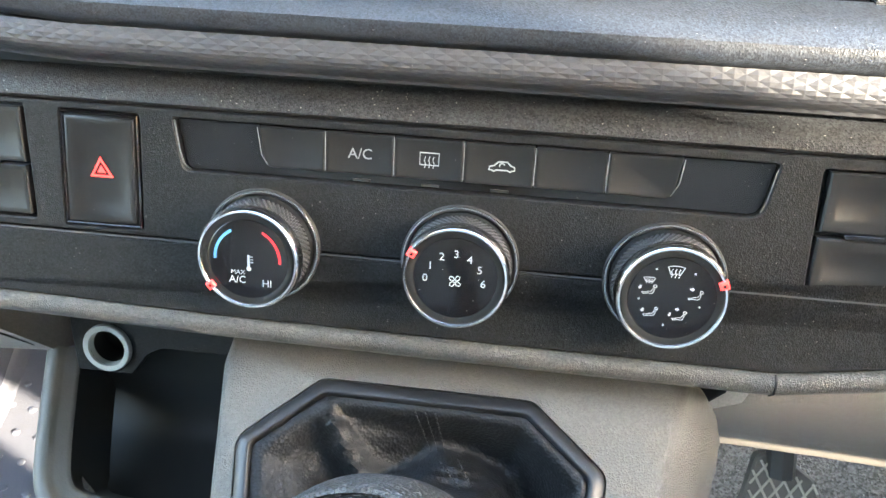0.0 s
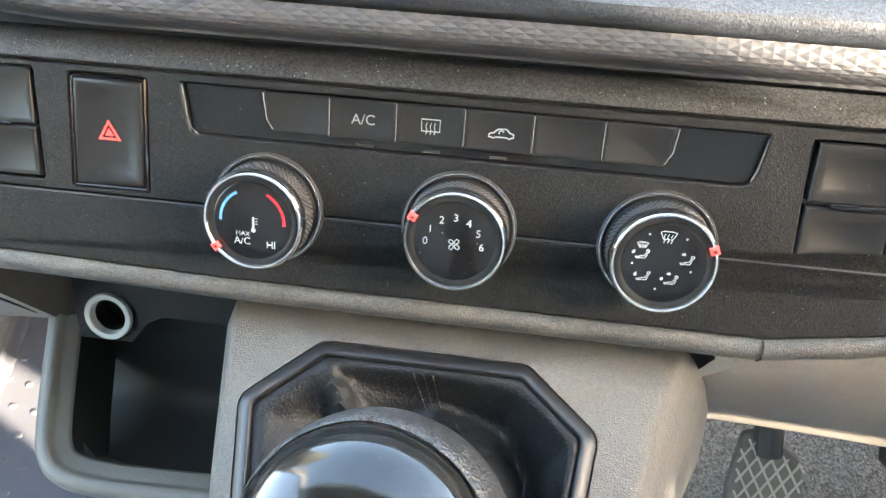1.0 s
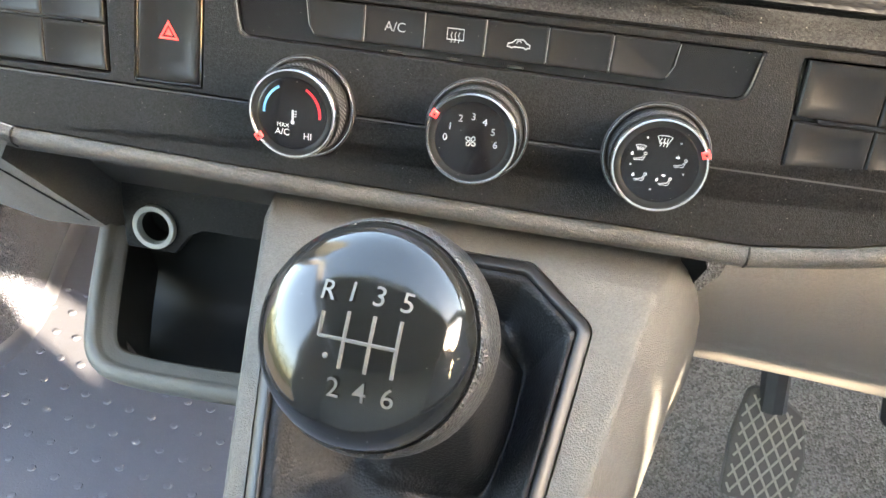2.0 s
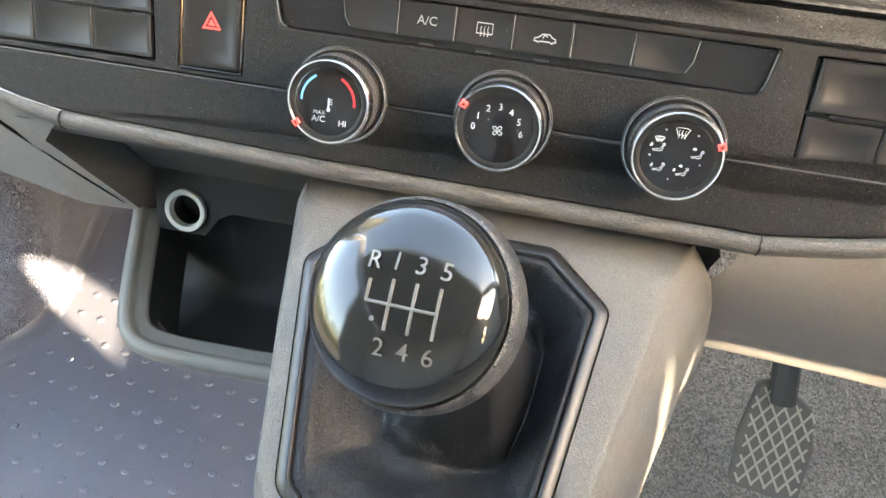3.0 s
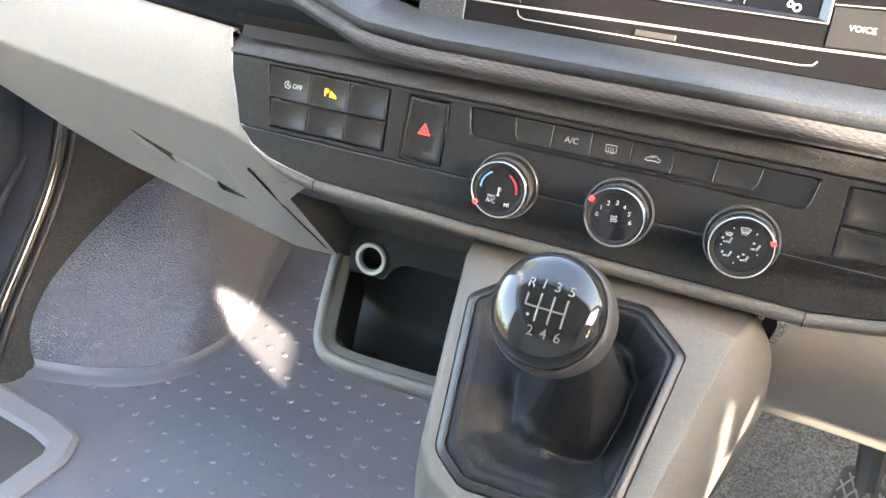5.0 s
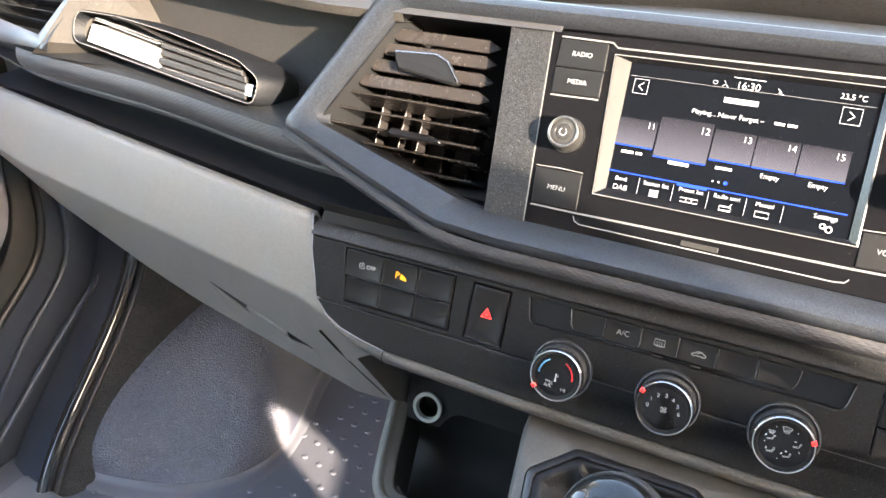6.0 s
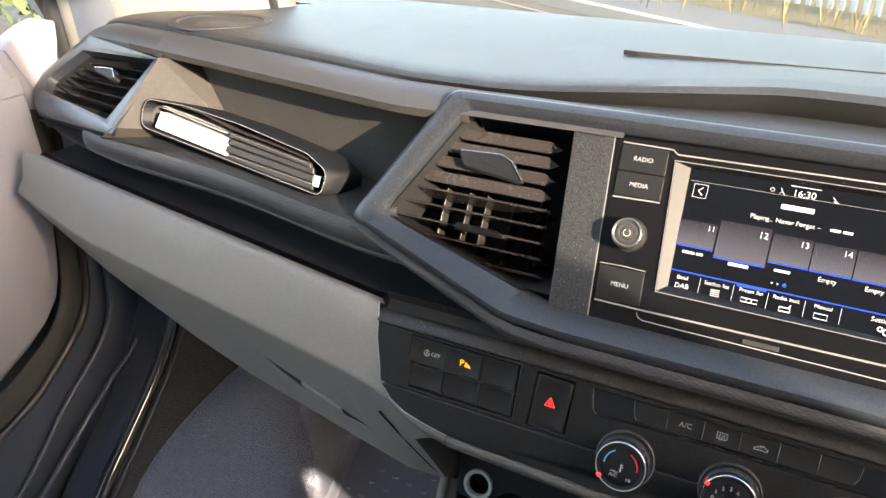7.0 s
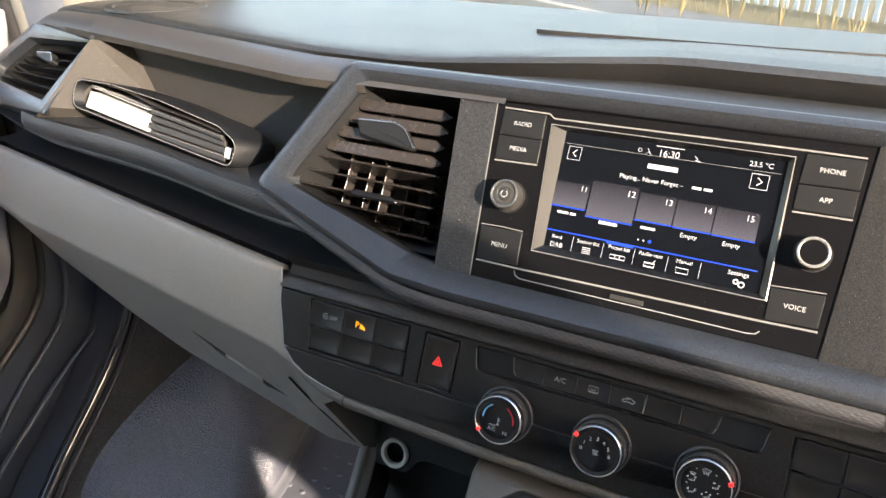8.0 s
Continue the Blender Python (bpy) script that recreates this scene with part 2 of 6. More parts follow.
def rounded(pts, r, seg=5):
    """A polygon with its corners rounded; r is one radius or one a corner."""
    n, out = len(pts), []
    for i in range(n):
        p, a, b = Vector(pts[i]), Vector(pts[i - 1]), Vector(pts[(i + 1) % n])
        rad = r[i] if isinstance(r, (list, tuple)) else r
        da, db = (a - p), (b - p)
        la, lb = da.length, db.length
        da, db = da.normalized(), db.normalized()
        ang = da.angle(db)
        if rad < 0.00005 or ang > 3.1:
            out.append((p.x, p.y))
            continue
        cut = min(rad / math.tan(ang / 2), 0.48 * la, 0.48 * lb)
        s, e = p + da * cut, p + db * cut
        for k in range(seg + 1):
            t = k / seg
            q = (1 - t) ** 2 * s + 2 * t * (1 - t) * p + t * t * e
            out.append((q.x, q.y))
    return out


def inset(pts, d):
    """The polygon moved inwards by d."""
    area = sum(pts[i - 1][0] * pts[i][1] - pts[i][0] * pts[i - 1][1] for i in range(len(pts)))
    s, out, n = (1 if area > 0 else -1), [], len(pts)
    for i in range(n):
        p, a, b = Vector(pts[i]), Vector(pts[i - 1]), Vector(pts[(i + 1) % n])
        e1, e2 = (p - a).normalized(), (b - p).normalized()
        n1, n2 = Vector((-e1.y, e1.x)) * s, Vector((-e2.y, e2.x)) * s
        m = n1 + n2
        m = m / max(m.length_squared, 0.5) * 2 if m.length > 1e-6 else n1
        q = p + m * d
        out.append((q.x, q.y))
    return out


def rect(u0, u1, v0, v1):
    return [(u0, v0), (u1, v0), (u1, v1), (u0, v1)]


def ring(bm, M, pts, n):
    return [bm.verts.new(M @ Vector((p[0], p[1], n))) for p in pts]


def bridge(bm, a, b, closed=True):
    k = len(a)
    for i in range(k if closed else k - 1):
        j = (i + 1) % k
        bm.faces.new((a[i], a[j], b[j], b[i]))


def plate(M, outer, n0, n1, c=0.6, holes=(), dish=None, hole_depth=None, bm=None):
    """A slab with chamfered edges, from n0 (back) to n1 (front); holes go through it; dish = (rim, depth) hollows its face."""
    bm = bm or bmesh.new()
    back, side, front = ring(bm, M, outer, n0), ring(bm, M, outer, n1 - c), ring(bm, M, inset(outer, c), n1)
    bridge(bm, back, side)
    bridge(bm, side, front)
    if not holes:
        bm.faces.new(back)
        if dish:
            a = ring(bm, M, inset(outer, c + dish[0]), n1)
            b = ring(bm, M, inset(outer, c + dish[0] + abs(dish[1]) * 1.6), n1 - dish[1])
            bridge(bm, front, a)
            bridge(bm, a, b)
            bm.faces.new(b)
        else:
            bm.faces.new(front)
        return bm
    edges = [bm.edges.get((front[i - 1], front[i])) for i in range(len(front))]
    for h in holes:
        hs, hf, hb = ring(bm, M, h, n1 - c), ring(bm, M, inset(h, -c), n1), ring(bm, M, h, n0)
        bridge(bm, hb, hs)
        bridge(bm, hs, hf)
        edges += [bm.edges.get((hf[i - 1], hf[i])) for i in range(len(hf))]
    bmesh.ops.triangle_fill(bm, use_beauty=True, use_dissolve=False, edges=edges)
    return bm


def lathe(M, cu, cv, profile, seg=64, bm=None, cap=True):
    """A turned form about the n axis at (cu, cv): profile of (radius, n)."""
    bm = bm or bmesh.new()
    rows = [ring(bm, M, [(cu + r * math.cos(2 * math.pi * k / seg), cv + r * math.sin(2 * math.pi * k / seg)) for k in range(seg)], n)
            for r, n in profile]
    for a, b in zip(rows, rows[1:]):
        bridge(bm, a, b)
    if cap:
        bm.faces.new(rows[0])
        bm.faces.new(rows[-1])
    return bm


def loft(rows, closed=False, bm=None, cap=False):
    """A skin through rows of points."""
    bm = bm or bmesh.new()
    vs = [[bm.verts.new(Vector(p)) for p in r] for r in rows]
    for a, b in zip(vs, vs[1:]):
        bridge(bm, a, b, closed)
    if cap:
        bm.faces.new(vs[0])
        bm.faces.new(vs[-1])
    return bm


def tube(path, radius, seg=8, bm=None, flat=1.0, closed=False):
    """A round bar along points; radius one number or one a point."""
    bm = bm or bmesh.new()
    path = [Vector(p) for p in path]
    rows, n = [], len(path)
    up = Vector((0.12, 0.2, 1)).normalized()
    for i, p in enumerate(path):
        a = path[i - 1] if (i or closed) else p
        b = path[(i + 1) % n] if (i < n - 1 or closed) else p
        d = (b - a).normalized()
        s = d.cross(up)
        s = s.normalized() if s.length > 1e-4 else Vector((1, 0, 0))
        w = s.cross(d)
        r = radius[i] if isinstance(radius, (list, tuple)) else radius
        rows.append([bm.verts.new(p + r * (math.cos(2 * math.pi * k / seg) * s + flat * math.sin(2 * math.pi * k / seg) * w)) for k in range(seg)])
    for a, b in zip(rows, rows[1:]):
        bridge(bm, a, b)
    if closed:
        bridge(bm, rows[-1], rows[0])
    else:
        bm.faces.new(rows[0])
        bm.faces.new(rows[-1])
    return bm


def block(x0, x1, y0, y1, z0, z1, c=0.003, bm=None):
    """A box with chamfered upper and side edges."""
    bm = bm or bmesh.new()
    made = bmesh.ops.create_cube(bm, size=1, matrix=Matrix.LocRotScale(((x0 + x1) / 2, (y0 + y1) / 2, (z0 + z1) / 2), None, (x1 - x0, y1 - y0, z1 - z0)))
    if c:
        es = list({e for v in made["verts"] for e in v.link_edges})
        bmesh.ops.bevel(bm, geom=es, offset=c, segments=2, profile=0.5, affect="EDGES")
    return bm


def stroke(M, pts, w, n, closed=False, bm=None, th=0.12):
    """A thin flat printed line of width w along points of a plane."""
    bm = bm or bmesh.new()
    k = len(pts)
    L, R = [], []
    for i in range(k):
        a = Vector(pts[i - 1]) if (i or closed) else Vector(pts[i])
        b = Vector(pts[(i + 1) % k]) if (i < k - 1 or closed) else Vector(pts[i])
        d = (b - a).normalized()
        s = Vector((-d.y, d.x)) * w / 2
        p = Vector(pts[i])
        L.append(bm.verts.new(M @ Vector((p.x + s.x, p.y + s.y, n + th))))
        R.append(bm.verts.new(M @ Vector((p.x - s.x, p.y - s.y, n + th))))
    for i in range(k if closed else k - 1):
        j = (i + 1) % k
        bm.faces.new((L[i], L[j], R[j], R[i]))
    return bm


def arc(cu, cv, r, a0, a1, seg=16):
    return [(cu + r * math.cos(radians(a0 + (a1 - a0) * k / seg)), cv + r * math.sin(radians(a0 + (a1 - a0) * k / seg))) for k in range(seg + 1)]


def spot(M, cu, cv, r, n, bm=None, seg=12):
    bm = bm or bmesh.new()
    bm.faces.new(ring(bm, M, [(cu + r * math.cos(2 * math.pi * k / seg), cv + r * math.sin(2 * math.pi * k / seg)) for k in range(seg)], n))
    return bm


def patch(M, pts, n, bm=None):
    bm = bm or bmesh.new()
    bm.faces.new(ring(bm, M, pts, n))
    return bm


def writing(name, body, M, cu, cv, size, n, mat, parent, turn=0.0, bold=0.0):
    """Printed words on a plane, centred at (cu, cv); size is the capital height."""
    cd = bpy.data.curves.new(name, "FONT")
    cd.body, cd.size, cd.align_x, cd.align_y, cd.offset = body, size / 0.70, "CENTER", "CENTER", bold
    cd.resolution_u = 3
    ob = new(name, cd)
    me = bpy.data.meshes.new_from_object(ob)
    bpy.data.objects.remove(ob)
    bpy.data.curves.remove(cd)
    me.transform(M @ Matrix.Translation((cu, cv, n)) @ Matrix.Rotation(radians(turn), 4, "Z"))
    me.materials.clear()
    me.materials.append(mat)
    return part(name, me, mat, parent)

# ---- outside: road, kerb, footway, verge, fence ----
ALONG = Vector((0.832, -0.555, 0.0))
ACROSS = Vector((0.555, 0.832, 0.0))
ROADSIDE = Vector((-1.9, 8.87, 0.0))
OUT = Matrix(((ALONG.x, ACROSS.x, 0, ROADSIDE.x), (ALONG.y, ACROSS.y, 0, ROADSIDE.y), (0, 0, 1, 0), (0, 0, 0, 1)))


def ribbon(c0, c1, z0, z1, a0=-60.0, a1=60.0, steps=40, bm=None):
    """A strip along the road between two distances across it."""
    return loft([[OUT @ Vector((a0 + (a1 - a0) * k / steps, c0, z0)), OUT @ Vector((a0 + (a1 - a0) * k / steps, c1, z1))] for k in range(steps + 1)], bm=bm)


def build_outside():
    bm = bmesh.new()
    bm.faces.new([bm.verts.new(p) for p in ((-400, -400, -0.02), (400, -400, -0.02), (400, 400, -0.02), (-400, 400, -0.02))])
    whole("ground", bm, ASPHALT, "sunlit tan asphalt yard and road surface", "ground", "structure")
    whole("road_line", ribbon(-0.60, -0.54, 0.0, 0.0), YELLOW, "pale worn painted line along the road edge", "road marking", "structure")
    kerb = whole("kerb", ribbon(-0.13, -0.13, -0.02, 0.11), KERB, "weathered concrete kerb beside the road", "kerb", "structure")
    kerb_top = ribbon(-0.13, 0.02, 0.11, 0.115)
    part("kerb_top", kerb_top, KERB, kerb)
    whole("pavement", ribbon(0.02, 0.95, 0.112, 0.13), PAVE, "grey footway with weeds beside the kerb", "pavement", "structure")
    whole("verge", ribbon(0.95, 40, 0.13, 1.2), VERGE, "rough brown grass verge under the fence", "verge", "structure")
    random.seed(5)
    bm = bmesh.new()
    for k in range(1500):
        a, c = random.uniform(-9, 9), random.choice((random.uniform(0.85, 3.0), random.uniform(0.95, 2.4), random.uniform(0.9, 1.5)))
        z = 0.12 + max(0, c - 0.95) * 0.027
        h = random.uniform(0.05, 0.16) * (1.0 if c > 0.5 else 0.6)
        p = OUT @ Vector((a, c, z))
        d = Vector((random.uniform(-1, 1), random.uniform(-1, 1), 0)).normalized() * 0.004
        tip = p + Vector((random.uniform(-0.05, 0.05), random.uniform(-0.05, 0.05), h))
        bm.faces.new([bm.verts.new(p + d), bm.verts.new(p - d), bm.verts.new(tip)])
    for k in range(60):
        a, c = random.uniform(-6, 6), random.choice((random.uniform(0.75, 1.2), random.uniform(0.1, 0.5)))
        p = OUT @ Vector((a, c, 0.12))
        h = random.uniform(0.25, 0.55)
        for j in range(5):
            tip = p + Vector((random.uniform(-0.08, 0.08), random.uniform(-0.08, 0.08), h * random.uniform(0.7, 1)))
            side = Vector((random.uniform(-1, 1), random.uniform(-1, 1), 0)).normalized() * 0.006
            mid = (p + tip) / 2 + side * 2
            bm.faces.new([bm.verts.new(p), bm.verts.new(mid), bm.verts.new(tip), bm.verts.new(mid - side * 3)])
    whole("verge_grass", bm, GRASS, "dry yellow weeds and grass tufts along the footway", "grass", "stuff")
    fence = thing("palisade_fence", OUT @ Vector((0, 2.0, 0.16)), "pale grey steel palisade fence behind the verge", "fence")
    pale = None
    for k in range(150):
        a = -11 + k * 0.147
        M = basis(OUT @ Vector((a, 2.0, 0.17)), ALONG, (0, 0, 1))
        if pale is None:
            bm = plate(IDENT, [(-0.034, 0), (0.034, 0), (0.034, 1.62), (0.012, 1.72), (0, 1.8), (-0.012, 1.72), (-0.034, 1.62)], -0.004, 0.012, 0.006)
            pale = to_mesh("pale", bm, FENCEM, 35)
        ob = part("pale", pale, FENCEM, fence)
        ob.matrix_basis = M
    for z in (0.55, 1.55):
        bm = tube([OUT @ Vector((-12, 2.04, z)), OUT @ Vector((12, 2.04, z))], 0.025, 6)
        part("rail", bm, FENCEM, fence)
    bm = bmesh.new()
    for k in range(5200):
        a, c, z = random.uniform(-22, 22), random.uniform(3.2, 5.5), random.uniform(0.2, 2.6) * random.uniform(0.6, 1)
        p = OUT @ Vector((a, c, z))
        e1 = Vector((random.uniform(-1, 1), random.uniform(-1, 1), random.uniform(-1, 1))).normalized() * random.uniform(0.05, 0.12)
        e2 = Vector((random.uniform(-1, 1), random.uniform(-1, 1), random.uniform(-1, 1))).normalized() * random.uniform(0.05, 0.12)
        bm.faces.new([bm.verts.new(p + e1), bm.verts.new(p + e2), bm.verts.new(p - e1)])
    for k in range(7000):
        p = Vector((random.uniform(-8.5, -6.2), random.uniform(-9, 7), random.uniform(0.1, 3.0) * random.uniform(0.6, 1)))
        e1 = Vector((random.uniform(-1, 1), random.uniform(-1, 1), random.uniform(-1, 1))).normalized() * random.uniform(0.06, 0.16)
        e2 = Vector((random.uniform(-1, 1), random.uniform(-1, 1), random.uniform(-1, 1))).normalized() * random.uniform(0.06, 0.16)
        bm.faces.new([bm.verts.new(p + e1), bm.verts.new(p + e2), bm.verts.new(p - e1)])
    whole("hedge", bm, HEDGE, "scrubby green hedge behind the steel fence", "hedge", "stuff")


build_outside()

# ---- cab shell ----
FLOOR = 0.59


def build_shell():
    # floor, with a tunnel of light through the two door openings
    whole("floor", block(-0.95, 0.98, -1.3, 0.73, FLOOR - 0.05, FLOOR, 0), VINYL, "grey studded vinyl cab floor", "floor", "structure")
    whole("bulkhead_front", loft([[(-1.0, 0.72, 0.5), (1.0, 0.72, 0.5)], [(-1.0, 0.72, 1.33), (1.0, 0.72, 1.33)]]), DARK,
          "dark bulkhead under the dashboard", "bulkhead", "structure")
    # added side wall; its opening is sized for light from the passenger side
    side = basis((-0.985, 0, 0), (0, 1, 0), (0, 0, 1))
    pane = rounded([(-0.68, 0.76), (0.13, 0.76), (0.13, 1.26), (0.53, 1.26), (0.05, 1.96), (-0.68, 1.98)], [0.08, 0.02, 0.005, 0.01, 0.05, 0.05], 4)
    whole("wall_left", plate(side, [(-1.35, 0.5), (0.62, 0.5), (0.60, 1.28), (0.10, 2.05), (-1.35, 2.05)], -0.02, 0.0, 0.003, holes=[pane[::-1]]), LINING, "plain pale side wall added to shape light through the passenger doorway", "wall", "structure")
    whole("wall_rear", block(-1.0, 1.0, -1.35, -1.3, 0.5, 2.05, 0), LINING, "plain pale cab rear wall", "wall", "structure")
    whole("ceiling", block(-0.95, 0.95, -1.3, -0.28, 2.02, 2.06, 0), LINING, "pale fabric headlining", "ceiling", "structure")


build_shell()


def glove_y(x):
    """How far the passenger side of the dashboard lies ahead, at x."""
    return 0.229 + max(0.0, -0.308 - x) * 0.1936


def band_y(x):
    return 0.356 - (x + 0.651) * 0.195 if x < -0.33 else 0.2934 + (x + 0.33) * 0.02


def front_y(x):
    """Front edge of the dashboard top, bending back round the side vent."""
    return band_y(x) + 0.235 * max(0.0, -0.655 - x)


def front_drop(x):
    return 0.09 * max(0.0, -0.655 - x) + 1.6 * max(0.0, -0.81 - x) ** 2


def lip_y(x):
    return sum(lip_line(x + d) for d in (-0.06, -0.04, -0.02, 0, 0.02, 0.04, 0.06)) / 7


def lip_line(x):
    return float(np.interp(x, [-0.92, -0.733, -0.601, -0.521, -0.434, -0.364, -0.30], [0.375, 0.313, 0.299, 0.291, 0.269, 0.252, 0.243]))


def span(a, b, k):
    return [a + (b - a) * i / (k - 1) for i in range(k)]


def facets(rows_of, length, cell, lines, depth, bm=None):
    """A strip of long raised diamonds. rows_of(s, w): the point and normal at s along (metres) and w across (0 to 1)."""
    bm = bm or bmesh.new()
    k = int(length / cell) * 2
    grid = []
    for j in range(lines + 1):
        row = []
        for i in range(k + 1):
            p, n = rows_of(i / k * length, j / lines)
            up = depth if (i + j) % 2 == 0 else 0.0
            row.append(bm.verts.new(p + n * up))
        grid.append(row)
    for j in range(lines):
        for i in range(k):
            a, b, c, d = grid[j][i], grid[j][i + 1], grid[j + 1][i + 1], grid[j + 1][i]
            if (i + j) % 2 == 0:
                bm.faces.new((a, b, d))
                bm.faces.new((b, c, d))
            else:
                bm.faces.new((a, b, c))
                bm.faces.new((a, c, d))
    return bm


dash = thing("dashboard", (-0.1, 0.45, 1.0), "black grained van dashboard with faceted trim bands and a storage shelf", "dashboard")


def build_dash():
    xs = span(-0.90, 0.62, 60)
    # padded top, sloping to the windscreen
    rows = []
    for x in xs:
        b = front_y(x) if x < -0.1 else band_y(-0.1)
        hump = 0.010 * min(1, max(0, (x + 0.22) / 0.2))
        drop = front_drop(x)
        if x > -0.25:
            b += 0.058 * min(1, (x + 0.25) / 0.2)
        under = 0.018 * min(1, max(0, (x + 0.36) / 0.1))      # the pad overhangs the ledge
        rows.append([(x, b + 0.040 + under, 1.334 - drop), (x, b + 0.038 + under * 0.7, 1.340 - drop), (x, b + 0.0385, 1.3475 + hump * 0.85 - drop), (x, b + 0.044, 1.351 + hump - drop), (x, b + 0.07, 1.352 + hump - drop),
                     (x, b + 0.12, 1.350 + hump * 0.5 - drop), (x, 0.60, 1.344 - drop), (x, 0.85, 1.325 - drop), (x, 0.95, 1.31 - drop)])
    top = part("top_pad", loft(rows), PAD, dash, "padded grained top reflecting the sky")
    ledge = []
    for x in span(-0.30, 0.60, 24):
        back = band_y(min(x, -0.1)) + 0.045 + 0.058 * min(1, max(0, (x + 0.25) / 0.2))
        ledge.append([(x, back, 1.3385), (x, (back + 0.32) / 2, 1.3425), (x, 0.326, 1.3440), (x, 0.305, 1.338)])
    part("top_ledge", loft(ledge), DASH, dash, smooth=60)
    # faceted band along the front of the top
    def band_at(s, w):
        x = -0.90 + s
        y = front_y(x)
        a, b = Vector((x, y + 0.036, 1.345)), Vector((x, y + 0.002, 1.333))
        m = (a + b) / 2 + Vector((0, -0.004, 0.007))
        p = (1 - w) ** 2 * a + 2 * w * (1 - w) * m + w * w * b
        p.z -= front_drop(x)
        return p, Vector((0, -0.4, 0.9))
    part("trim_band", facets(band_at, 0.76, 0.0075, 24, 0.00013), HEX, dash, "faceted band catching the sky", smooth=None)
    # storage shelf: ceiling, back, floor, end wall
    bx = span(-0.705, -0.262, 24)
    rows = [[(x, band_y(x) + 0.002, 1.333), (x, band_y(x) + 0.004, 1.326), (x, band_y(x) + 0.03, 1.322), (x, band_y(x) + 0.034, 1.315), (x, band_y(x) + 0.034, 1.262), (x, band_y(x) + (0.026 if x < -0.335 else 0.034), 1.248), (x, lip_y(x) + 0.006 if x < -0.335 else band_y(x) + 0.036, 1.246), (x, lip_y(x) if x < -0.335 else band_y(x) + 0.037, 1.243)] for x in bx]
    part("shelf_liner", loft([p[:6] for p in rows]), SHELF, dash, "open storage shelf with a dusty grained lining")
    part("shelf_floor", loft([p[5:] for p in rows]), DASH, dash)
    bm = bmesh.new()
    w = [bm.verts.new(p) for p in ((-0.642, 0.349, 1.3275), (-0.622, 0.386, 1.3215), (-0.570, 0.376, 1.2475), (-0.600, 0.300, 1.2475), (-0.690, 0.297, 1.2475), (-0.6695, 0.2975, 1.262))]
    bm.faces.new((w[0], w[1], w[2]))
    bm.faces.new((w[0], w[2], w[5]))
    bm.faces.new((w[2], w[4], w[5]))
    part("shelf_end", bm, SHELF, dash, smooth=None)
    bm = bmesh.new()
    bm.faces.new([bm.verts.new(p) for p in ((-0.570, 0.376, 1.2476), (-0.600, 0.300, 1.2476), (-0.690, 0.297, 1.2476))])
    part("shelf_corner", bm, DASH, dash, smooth=None)
    # ledge in front of the shelf
    def ledge_at(s, w):
        x = -0.742 + s
        a, b = Vector((x, lip_y(x), 1.243)), Vector((x, lip_y(x) + 0.003, 1.219))
        return a.lerp(b, w) + Vector((0, -0.004 * math.sin(w * math.pi), 0)), Vector((0, -1, 0.1))
    part("shelf_ledge", facets(ledge_at, 0.432, 0.0070, 14, 0.00026), HEX, dash, "faceted ledge in front of the shelf", smooth=None)
    # dark slot and tray between ledge and glove box
    tx = span(-0.885, -0.17, 30)
    rows = [[(x, lip_y(x) + 0.006, 1.220), (x, lip_y(x) + 0.03, 1.216), (x, lip_y(x) + 0.07, 1.208), (x, lip_y(x) + 0.07, 1.176), (x, glove_y(x) + 0.012, 1.174)] for x in tx]
    part("tray", loft(rows), TRAYM, dash, "narrow dark tray under the shelf ledge")
    rows = [[(x, lip_y(x) + 0.012, 1.2185), (x, lip_y(x) + 0.010, 1.2125), (x, lip_y(x) + 0.016, 1.2105), (x, lip_y(x) + 0.030, 1.2125)] for x in span(-0.75, -0.28, 20)]
    part("tray_rib", loft(rows), TRAYM, dash)
    for dy, z, m in ((0.018, 1.2075, HEX), (0.026, 1.2010, FRAMEM)):
        rows = [[(x, lip_y(x) + dy + 0.004, z + 0.003), (x, lip_y(x) + dy, z + 0.002), (x, lip_y(x) + dy, z - 0.001), (x, lip_y(x) + dy + 0.006, z - 0.003)] for x in span(-0.86, -0.26, 22)]
        part("tray_rib", loft(rows), m, dash, smooth=60)
    rows = [[(x, glove_y(x) + 0.030, 1.1745), (x, glove_y(x) + 0.024, 1.1795), (x, glove_y(x) + 0.019, 1.1805), (x, glove_y(x) + 0.013, 1.1780)] for x in span(-0.88, -0.315, 22)]
    part("tray_edge", loft(rows), STRIP, dash, smooth=60)


build_dash()
PBOTTOM = [(-283, 15), (-269, 8), (-250, 3.4), (-228, 0), (-112, -3), (99, -4), (133, 1), (200, 16), (330, 50)]


